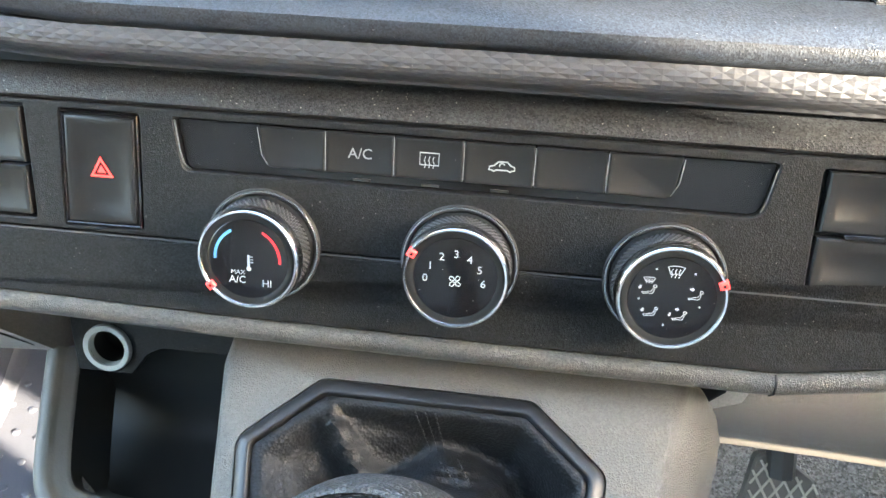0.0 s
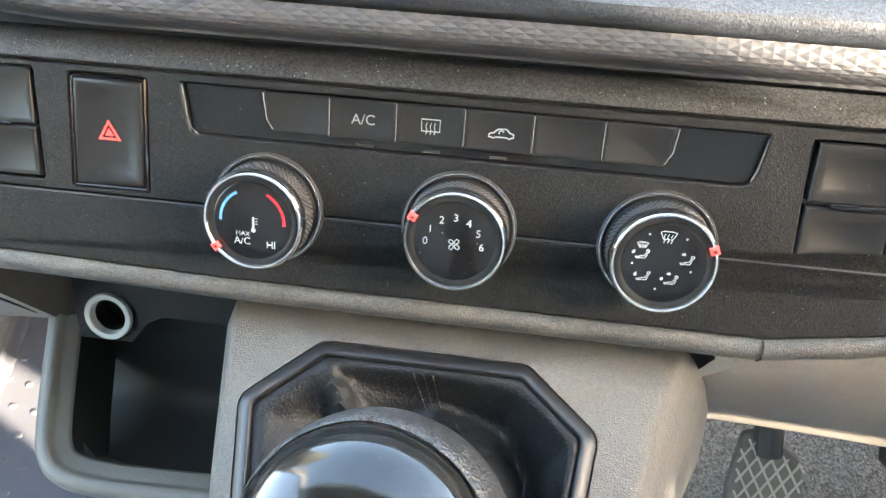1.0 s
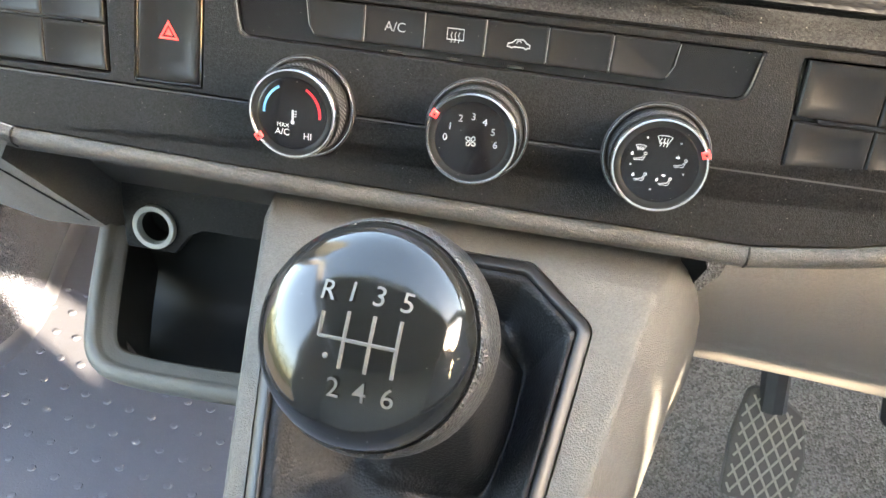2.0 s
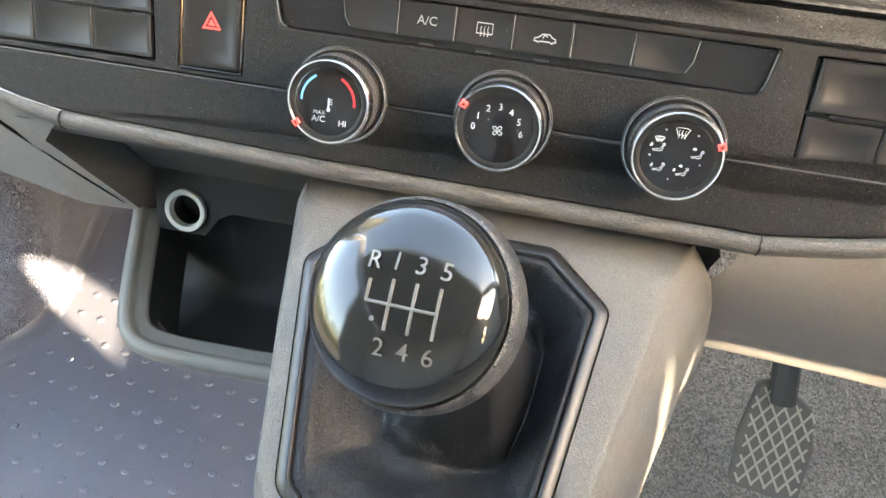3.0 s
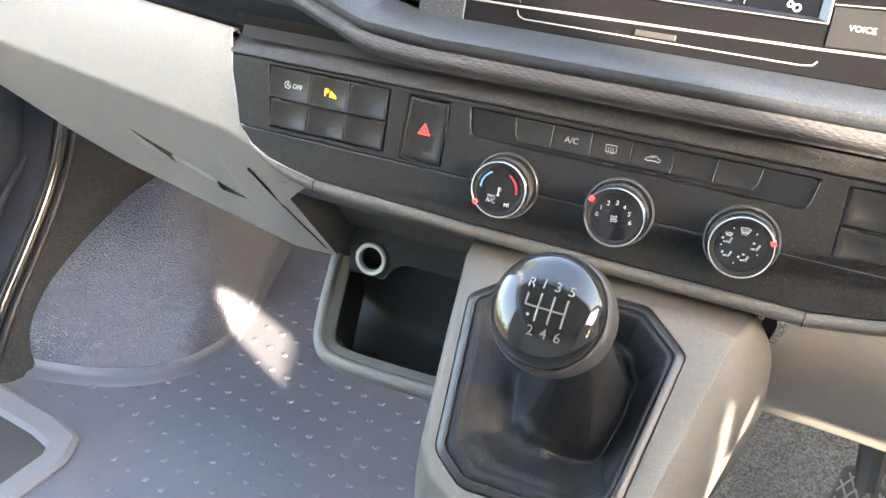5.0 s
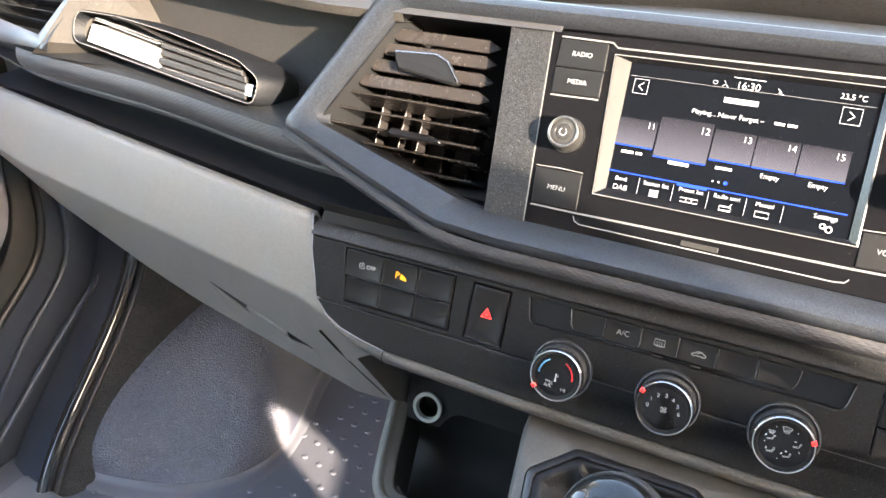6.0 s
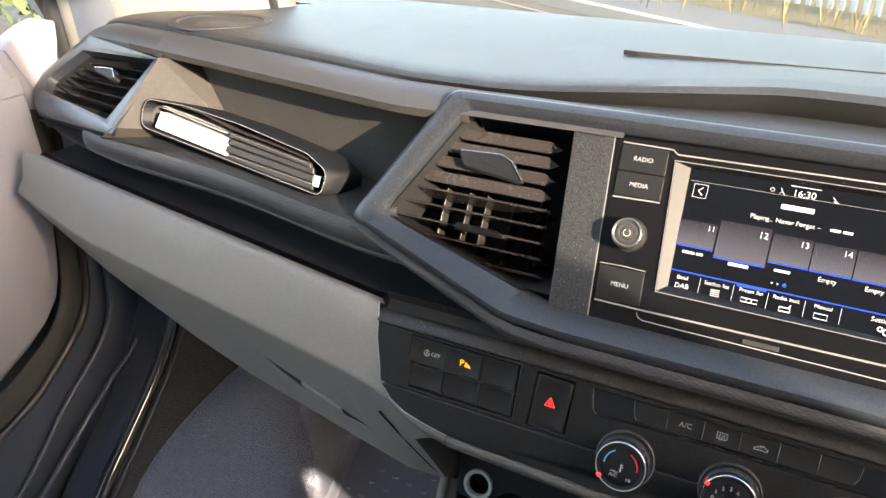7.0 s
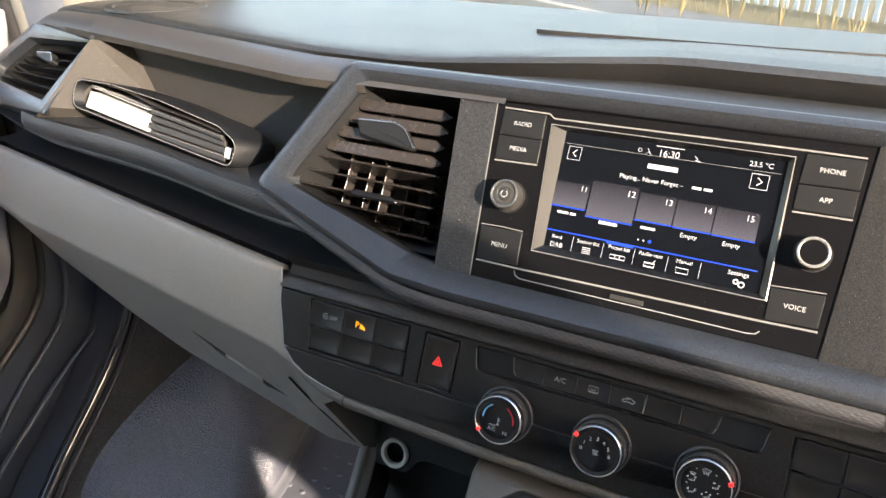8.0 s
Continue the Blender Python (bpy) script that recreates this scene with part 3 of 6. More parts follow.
def build_frame():
    """The raised surround of vent and radio, with its lip and faceted strip."""
    rad = [14, 16, 10, 60, 60, 14]
    outer = [(240, 153), (-284, 150), (-349, 31), (-200, -19), (-150, -23), (240, -24.4)]
    crest = [(234, 144), (-274, 141), (-337, 33), (-198, -14), (-150, -17), (234, -17.7)]
    front = [(208, 137), (-266, 134), (-321, 40), (-188, 4), (-160, -1), (206, -2.4)]
    deep = [(205, 135), (-264, 132), (-317, 41), (-188, 6), (-160, 1), (203, -0.4)]
    bm = bmesh.new()
    mid = [(a[0] * 0.66 + b[0] * 0.34, a[1] * 0.66 + b[1] * 0.34) for a, b in zip(outer, crest)]
    loops = [ring(bm, UPPER, rounded(p, rad, 6), n) for p, n in ((inset(outer, 1), -14), (outer, -2), (mid, 5.2), (crest, 8.5), (front, 4.0), (deep, -10))]
    # the lower limb stands further out, so that it faces upwards
    for row, lift in zip(loops, (2, 8.5, 4.8, 3.0, -3.5, 0)):
        for vert in row:
            q = UPPER.inverted() @ vert.co
            f = min(1.0, max(0.0, (45 - q.y) / 40))
            vert.co = UPPER @ Vector((q.x, q.y, q.z + lift * f))
    for a, b in zip(loops, loops[1:]):
        bridge(bm, a, b)
    part("surround", bm, FRAMEM, dash, "satin black raised surround", smooth=50)
    path = [UPPER @ Vector((p[0], p[1], n)) for p, n in (((-346, 29.5), 0), ((-200, -19.0), 6), ((-185, -21.4), 6.5), ((-165, -22.8), 7), ((-150, -23.4), 7), ((143, -24.4), 7))]
    lens = [0]
    for a, b in zip(path, path[1:]):
        lens.append(lens[-1] + (b - a).length)

    def strip_at(s, w):
        s = min(s, lens[-1] - 1e-6)
        i = max(k for k in range(len(lens) - 1) if lens[k] <= s)
        p = path[i].lerp(path[i + 1], (s - lens[i]) / (lens[i + 1] - lens[i]))
        f = min(1.0, 0.8 + 1.5 * s)
        down = Vector((0, 0.003, -0.0148)) * f
        return p + down * w + Vector((0, -0.0045 * math.sin(math.pi * min(1, w * 1.1)), 0)), Vector((0, -1, 0.15))
    part("faceted_strip", facets(strip_at, lens[-1], 0.0070, 10, 0.00034), HEX, dash, "faceted strip under the surround", smooth=None)
    # near-black sheet: the shadow behind the strip put into colour
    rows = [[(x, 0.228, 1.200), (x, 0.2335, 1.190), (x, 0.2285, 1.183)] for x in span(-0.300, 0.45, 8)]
    part("shadow_gap", loft(rows), DARK, dash)
    part("vent_divider", plate(UPPER, [(-178, 134), (-146.8, 134), (-136.3, -3), (-166, -3)], -12, 0.6, 0.5), DASH, dash)
    part("side_panel", plate(UPPER, [(109.6, 136), (212, 138), (210, -4), (101.8, -4)], -10, 1.0, 0.6), PANEL, dash)


build_frame()


def build_lower_panel():
    up = [(-304.8, 74.8), (-304, 64), (-297.5, 40), (-294.5, 27), (340, 26), (340, 74.8)]
    holes = [rounded([(-274, 73), (-268.8, 29.5), (-178.5, 30), (-178.8, 73)][::-1], 1.5, 2),
             rounded([(-165.2, 72.4), (-167.2, 28.6), (-136.4, 28.8), (-135, 72.2)][::-1], 1.5, 2),
             rounded([(-122.6, 72), (-119.5, 53), (83, 52.4), (86, 71.4)][::-1], [1, 6, 3, 1], 4),
             rounded([(99.4, 71), (101.5, 27.5), (195, 27.5), (195, 71)][::-1], 1.5, 2)]
    bm = plate(LOWER, up, -6, 0, 0.5, holes)
    panel = thing("centre_fascia", (-0.02, 0.2, 1.1), "matte black centre dashboard fascia with a long seam", "fascia")
    part("upper_face", bm, PANEL, panel, smooth=None)
    part("lower_face", plate(LOWER, [(-294, 25.9)] + PBOTTOM + [(340, 25.7)], -7, 0.4, 1.0), PANEL, panel, smooth=None)
    # light on the seam's edge, painted as a pale grey line
    part("seam_glint", stroke(LOWER, [(-293.5, 26.0), (340, 25.8)], 0.75, 0.3), SEAMM, panel)
    part("top_edge", loft([[LOWER @ Vector((u0, v, n)) for u0, v, n in ((u, 75.2, -1.5), (u, 76.5, 0.3), (u, 79, 0.0), (u, 84, -3.5), (u, 88, -9))] for u in span(-306, 340, 12)]), DASH, panel)
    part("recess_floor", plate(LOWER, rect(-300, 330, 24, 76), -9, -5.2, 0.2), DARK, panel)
    return panel


panel = build_lower_panel()


def knob(name, cu, cv, label):
    """A turned climate knob: flange, knurled grip, chrome ring, black face, red marker."""
    ob = thing(name, LOWER @ Vector((cu, cv, 0)), label, "knob", group="climate knobs")
    part("flange_edge", lathe(LOWER, cu, cv, [(19.6, 1.0), (20.2, 1.75), (20.7, 1.7), (21.0, 1.1)], 72, cap=False), CHROMEDULL, ob)
    part("flange", lathe(LOWER, cu, cv, [(21.3, -2), (21.3, 0.8), (20.9, 1.4), (19.6, 1.4), (18.9, 0.4)], 72), STEEL, ob)
    part("body", lathe(LOWER, cu, cv, [(19, 0), (18.6, 3.4), (18.3, 4.0)], 72), BUTTON, ob)
    # drum darker than its studs: shade between the knurls put into colour
    part("grip_drum", lathe(LOWER, cu, cv, [(17.7, 3.8), (17.7, 12.6)], 72, cap=False), DARK, ob)
    bm = bmesh.new()
    seg = 64
    for j in range(5):
        n0 = 4.1 + j * 1.72
        for k in range(seg):
            a0 = 2 * math.pi * (k + 0.5 * (j % 2)) / seg
            half = math.pi / seg
            foot = [(17.7, a0 - 0.80 * half, n0), (17.7, a0 + 0.80 * half, n0), (17.7, a0 + 0.80 * half, n0 + 1.4), (17.7, a0 - 0.80 * half, n0 + 1.4)]
            head = [(18.6, a0 - 0.45 * half, n0 + 0.35), (18.6, a0 + 0.45 * half, n0 + 0.35), (18.6, a0 + 0.45 * half, n0 + 1.05), (18.6, a0 - 0.45 * half, n0 + 1.05)]
            lo, hi = [[bm.verts.new(LOWER @ Vector((cu + r * math.cos(a), cv + r * math.sin(a), n))) for r, a, n in q] for q in (foot, head)]
            bm.faces.new(hi)
            for m in range(4):
                bm.faces.new((lo[m], lo[(m + 1) % 4], hi[(m + 1) % 4], hi[m]))
    part("knurled_grip", bm, GRIPM, ob, "finely knurled black grip", smooth=None)
    part("chrome_ring", lathe(LOWER, cu, cv, [(18.2, 12.4), (18.6, 13.0), (18.55, 16.0), (18.1, 17.2), (17.5, 17.9), (16.9, 17.8), (16.6, 17.2)], 96, cap=False), CHROME, ob, "polished chrome ring")
    part("inner_rim", lathe(LOWER, cu, cv, [(16.8, 17.0), (16.2, 17.25), (15.0, 17.0), (14.2, 16.6)], 72, cap=False), BUTTON, ob)
    face = part("face", lathe(LOWER, cu, cv, [(14.4, 15.0), (14.4, 16.7), (13.9, 16.9)], 64), STRIP, ob, "satin black face with printed symbols")
    return ob, face


def marker(ob, cu, cv, ang):
    c, s = math.cos(radians(ang)), math.sin(radians(ang))
    pts = [(15.5, -1.25), (18.45, -1.5), (18.45, 1.5), (15.5, 1.25)]
    pts = [(cu + a * c - b * s, cv + a * s + b * c) for a, b in pts]
    part("red_marker", plate(LOWER, pts, 10, 18.3, 0.4), REDLIT, ob, "red pointer on the ring")
    pts = [(16.4, -0.5), (17.4, -0.5), (17.4, 0.5), (16.4, 0.5)]
    part("marker_slot", patch(LOWER, [(cu + a * c - b * s, cv + a * s + b * c) for a, b in pts], 18.65), DARK, ob)


KT = 17.05


def seat_icon(M, cu, cv, s, n, bm):
    stroke(M, [(cu - 3.2 * s, cv - 1.2 * s), (cu - 2.6 * s, cv - 1.9 * s), (cu - 0.4 * s, cv - 1.5 * s), (cu + 0.9 * s, cv - 1.7 * s), (cu + 1.7 * s, cv - 1.2 * s), (cu + 2.1 * s, cv + 0.6 * s),
               (cu + 1.5 * s, cv + 0.8 * s), (cu + 0.8 * s, cv - 0.6 * s), (cu - 0.4 * s, cv - 0.6 * s), (cu - 1.6 * s, cv - 1.1 * s)], 0.32 * s, n, True, bm)
    stroke(M, arc(cu + 2.2 * s, cv + 1.8 * s, 0.65 * s, 0, 330, 10), 0.34 * s, n, True, bm)


def arrow_icon(M, cu, cv, s, ang, n, bm):
    c, d = math.cos(radians(ang)), math.sin(radians(ang))
    q = [(-1, -0.45), (0, -0.45), (0, -1), (1.1, 0), (0, 1), (0, 0.45), (-1, 0.45)]
    patch(M, [(cu + s * (a * c - b * d), cv + s * (a * d + b * c)) for a, b in q], n + 0.12, bm)


def demist_icon(M, cu, cv, w, h, n, bm, curved=True):
    if curved:
        stroke(M, [(cu - w, cv + h * 0.8), (cu - w * 0.5, cv + h), (cu + w * 0.5, cv + h), (cu + w, cv + h * 0.8), (cu + w * 0.55, cv - h * 0.6), (cu, cv - h * 0.35), (cu - w * 0.55, cv - h * 0.6)], 0.3, n, True, bm)
    else:
        stroke(M, rect(cu - w, cu + w, cv - h * 0.7, cv + h), 0.42, n, True, bm)
    for k in (-0.45, 0, 0.45):
        stroke(M, [(cu + k * w - 0.12, cv - h * 1.15), (cu + k * w + 0.25, cv - h * 0.6), (cu + k * w - 0.25, cv - h * 0.05), (cu + k * w + 0.15, cv + h * 0.5)], 0.27, n, False, bm)


def build_knobs():
    k1, f1 = knob("temperature_knob", -90, 27.5, "black temperature knob with chrome ring and blue and red arcs")
    marker(k1, -90, 27.5, 218)
    part("cold_arc", stroke(LOWER, arc(-90, 27.5, 11.6, 118, 182, 18), 1.0, KT), BLUEP, f1, "blue arc")
    part("hot_arc", stroke(LOWER, arc(-90, 27.5, 11.6, 62, -4, 18), 1.0, KT), RED, f1, "red arc")
    writing("marking", "MAX", LOWER, -93.6, 22.6, 1.7, KT, WHITE, f1)
    writing("marking", "A/C", LOWER, -93.8, 19.8, 2.6, KT, WHITE, f1)
    writing("marking", "HI", LOWER, -83.2, 19.0, 2.6, KT, WHITE, f1)
    bm = stroke(LOWER, [(-89.6, 24.6), (-89.6, 29.2)], 0.8, KT)
    spot(LOWER, -89.6, 24.2, 0.85, KT + 0.1, bm)
    for k in range(3):
        stroke(LOWER, [(-89.0, 26.6 + k), (-88.0, 26.6 + k)], 0.35, KT, False, bm)
    part("thermometer_symbol", bm, WHITE, f1)
    k2, f2 = knob("fan_knob", -17.6, 27.5, "black fan speed knob with chrome ring and printed numbers")
    marker(k2, -17.6, 27.5, 152)
    for ch, u, v in (("0", -10.2, -0.6), ("1", -8.6, 3.9), ("2", -4.8, 7.4), ("3", 0.1, 8.6), ("4", 4.7, 7.0), ("5", 8.2, 3.6), ("6", 9.6, -1.2)):
        writing("marking", ch, LOWER, -17.6 + u, 27.5 + v, 2.7, KT, WHITE, f2)
    bm = bmesh.new()
    for k in range(4):
        a = 45 + 90 * k
        c, s = math.cos(radians(a)), math.sin(radians(a))
        q = [(0.35, 0), (0.9, 0.7), (2.0, 0.8), (2.3, 0.0), (1.6, -0.6), (0.8, -0.45)]
        stroke(LOWER, [(-17.6 + x * c - y * s, 26.6 + x * s + y * c) for x, y in q], 0.3, KT, True, bm)
    part("fan_symbol", bm, WHITE, f2)
    k3, f3 = knob("airflow_knob", 54.2, 27.5, "black airflow knob with chrome ring and seat symbols")
    marker(k3, 54.2, 27.5, 22)
    bm = bmesh.new()
    demist_icon(LOWER, 54.2, 37, 2.7, 1.9, KT, bm)
    part("screen_symbol", bm, WHITE, f3)
    bm = bmesh.new()
    demist_icon(LOWER, 46.2, 33.4, 1.9, 1.0, KT, bm)
    part("screen_symbol", bm, WHITE, f3)
    for cu, cv in ((46.6, 30.0), (61.6, 29.2), (48.0, 22.2), (57.4, 21.6)):
        bm = bmesh.new()
        seat_icon(LOWER, cu, cv, 0.76, KT, bm)
        part("seat_symbol", bm, WHITE, f3)
    for cu, cv, size, way in ((43.5, 30.8, 0.72, 250), (60.2, 31.4, 0.72, 0), (45.2, 22.8, 0.72, 255), (56.4, 24.0, 0.65, 0), (54.2, 22.0, 0.65, 255)):
        bm = bmesh.new()
        arrow_icon(LOWER, cu, cv, size, way, KT, bm)
        part("arrow_symbol", bm, WHITE, f3)
    for u, v in ((48.0, 37.4), (60.4, 36.8), (43.6, 26.6), (63.4, 25.4), (52.6, 18.0)):
        part("dot", spot(LOWER, u, v, 0.36, KT + 0.1), WHITE, f3)


build_knobs()


def build_climate_strip():
    strip = thing("climate_button_strip", LOWER @ Vector((-18, 60, 0)), "gloss black strip of climate buttons with white symbols", "button strip")
    part("tray", plate(LOWER, rounded([(-122, 71.4), (-119, 53.4), (82.6, 52.9), (85.6, 70.9)][::-1], [1, 6, 3, 1], 4), -5, -2.6, 0.2), STRIP, strip)
    edges = [-91.5, -67.2, -42.8, -18.4, 5.9, 30.4, 55.2]
    for k in range(6):
        a, b = edges[k] + 0.35, edges[k + 1] - 0.35
        bl = 3.2 if k == 0 else 0.0
        br = 3.2 if k == 5 else 0.0
        pts = [(a + (2.0 if k == 0 else 0), 56.6), (b - (2.0 if k == 5 else 0), 56.6), (b, 71.0), (a, 71.0)]
        part("button", plate(LOWER, rounded(pts, [bl, br, 0.0, 0.0], 4), -4, -0.5, 0.4, dish=(0.5, 0.2)), BUTTON, strip)
        if k < 5:
            part("light_line", stroke(LOWER, [(edges[k + 1], 57.5), (edges[k + 1], 70.6)], 0.3, -0.6), GREYPRINT, strip)
    # highlights on the glossy rims, painted as pale lines
    part("edge_highlight", stroke(LOWER, [(-121.9, 71), (-120.4, 60), (-119.2, 55.6), (-116.4, 53.4)], 0.5, -0.4), EDGE, strip)
    part("edge_highlight", stroke(LOWER, [(-91.6, 70.6), (-90.2, 61), (-88, 57.6)], 0.35, -0.3), EDGE, strip)
    part("edge_highlight", stroke(LOWER, [(55.3, 70.4), (54.4, 62), (52, 57.6)], 0.35, -0.3), EDGE, strip)
    part("edge_highlight", stroke(LOWER, [(85.2, 69.5), (83.6, 59), (82.0, 54.6)], 0.35, -0.4), EDGE, strip)
    for u in (-54.5, -30, -5.6):
        part("indicator", plate(LOWER, rect(u - 3.2, u + 3.2, 53.6, 54.6), -3, -2.2, 0.1), SILVER, strip)
    n = -0.62
    writing("marking", "A/C", LOWER, -54.8, 63.8, 3.7, n, SILVERPRINT, strip)
    bm = bmesh.new()
    demist_icon(LOWER, -30.4, 63.6, 3.3, 2.5, n, bm, curved=False)
    part("screen_heater_symbol", bm, WHITE, strip)
    car = [(-10.2, 61.8), (-9.9, 63.4), (-8.2, 63.9), (-6.6, 65.7), (-3.2, 65.9), (-1.6, 64.1), (-0.2, 63.6), (-0.2, 61.9), (-1.1, 61.9), (-1.9, 61.2), (-2.9, 61.9), (-7.4, 61.9), (-8.2, 61.2), (-9.1, 61.8)]
    car = [(-5.3 + (a + 5.2) * 0.88, 63.2 + (b - 63.5) * 0.74) for a, b in car]
    bm = stroke(LOWER, car, 0.5, n, True)
    stroke(LOWER, arc(-5.2, 63.5, 0.9, 200, 20, 8), 0.4, n, False, bm)
    part("recirculation_symbol", bm, WHITE, strip)


build_climate_strip()


def switch(name, outline, label):
    ob = thing(name, LOWER @ Vector((outline[0][0], outline[0][1], 0)), label, "switch")
    part("bezel", plate(LOWER, outline, -5, 0.5, 0.5, holes=[inset(outline, 1.1)[::-1]]), STRIP, ob)
    bm = bmesh.new()
    rings = [ring(bm, LOWER, inset(outline, d), n) for d, n in ((1.4, -5), (1.4, -0.1), (1.9, 0.4), (3.0, 0.4), (4.4, 0.05), (6.0, -0.8), (8.0, -1.5), (10.0, -1.8))]
    for p, q in zip(rings, rings[1:]):
        bridge(bm, p, q)
    bm.faces.new(rings[-1])
    part("rocker", bm, BUTTON, ob, smooth=60)
    return ob


def build_switches():
    hz = switch("hazard_switch", [(-164.8, 71.8), (-166.8, 29), (-136.8, 29.2), (-135.4, 71.6)][::-1], "black hazard warning switch with a red triangle")
    n = -1.68
    tri_out = [(-157.0, 47.2), (-146.6, 47.2), (-151.9, 56.0)]
    bm = stroke(LOWER, inset(tri_out, 0.8), 1.6, n, True)
    patch(LOWER, inset(tri_out, 2.0), n + 0.12, bm)
    part("warning_triangle", bm, REDLIT, hz)
    pack = thing("switch_pack", LOWER @ Vector((-225, 50, 0)), "six black push switches, one with an amber parking symbol", "switch pack")
    part("bezel", plate(LOWER, rounded([(-273.6, 72.6), (-268.5, 30), (-178.9, 30.4), (-179.2, 72.6)][::-1], 1.4, 2), -5, -3, 0.3), STRIP, pack)
    for row, (v0, v1) in enumerate(((51.2, 71.6), (31.2, 50.0))):
        cuts = [-272.2 + row * 2.4, -239.6, -209.4, -180.4]
        for k in range(3):
            part("push_switch", plate(LOWER, rect(cuts[k] + 0.2, cuts[k + 1] - 0.2, v0, v1), -4, -0.3, 0.4, dish=(1.2, 0.3)), BUTTON, pack)
    part("seam_bar", plate(LOWER, rounded(rect(-262, -190, 49.9, 51.3), 0.6, 3), -3, 0.2, 0.2), STRIP, pack)
    bm = stroke(LOWER, arc(-257.4, 61.2, 2.4, 40, 380, 14), 0.42, -0.5, False)
    part("symbol", bm, WHITE, pack)
    writing("marking", "A", LOWER, -257.4, 61.2, 2.6, -0.45, WHITE, pack)
    writing("marking", "OFF", LOWER, -249.6, 60.9, 3.2, -0.45, WHITE, pack)
    writing("amber_symbol", "P", LOWER, -226.6, 61.4, 5.0, -0.45, AMBER, pack, bold=0.1)
    part("amber_symbol", patch(LOWER, [(-223.4, 63.2), (-219.4, 60.6), (-218.6, 58.4), (-221.6, 58.8), (-224.2, 59.0)], -0.4), AMBER, pack)
    right = thing("driver_switch_pack", LOWER @ Vector((140, 50, 0)), "black push switches with a dark middle bar", "switch pack")
    part("bezel", plate(LOWER, rect(100, 195, 28, 70.6), -5, -3, 0.3), STRIP, right)
    for v0, v1 in ((49.6, 70.2), (28.6, 47.6)):
        for u0, u1 in ((102, 131), (131.6, 162), (162.6, 194)):
            part("push_switch", plate(LOWER, rect(u0, u1, v0, v1), -4, 0.4, 0.6, dish=(1.8, 1.6)), BUTTON, right)
    part("seam_bar", plate(LOWER, rounded(rect(110, 186, 47.8, 49.6), 0.7, 3), -3, 0.9, 0.2), STRIP, right)
    bm = bmesh.new()
    demist_icon(LOWER, 146.6, 37.6, 3.4, 2.2, -0.3, bm)
    part("screen_heater_symbol", bm, WHITE, right)


build_switches()


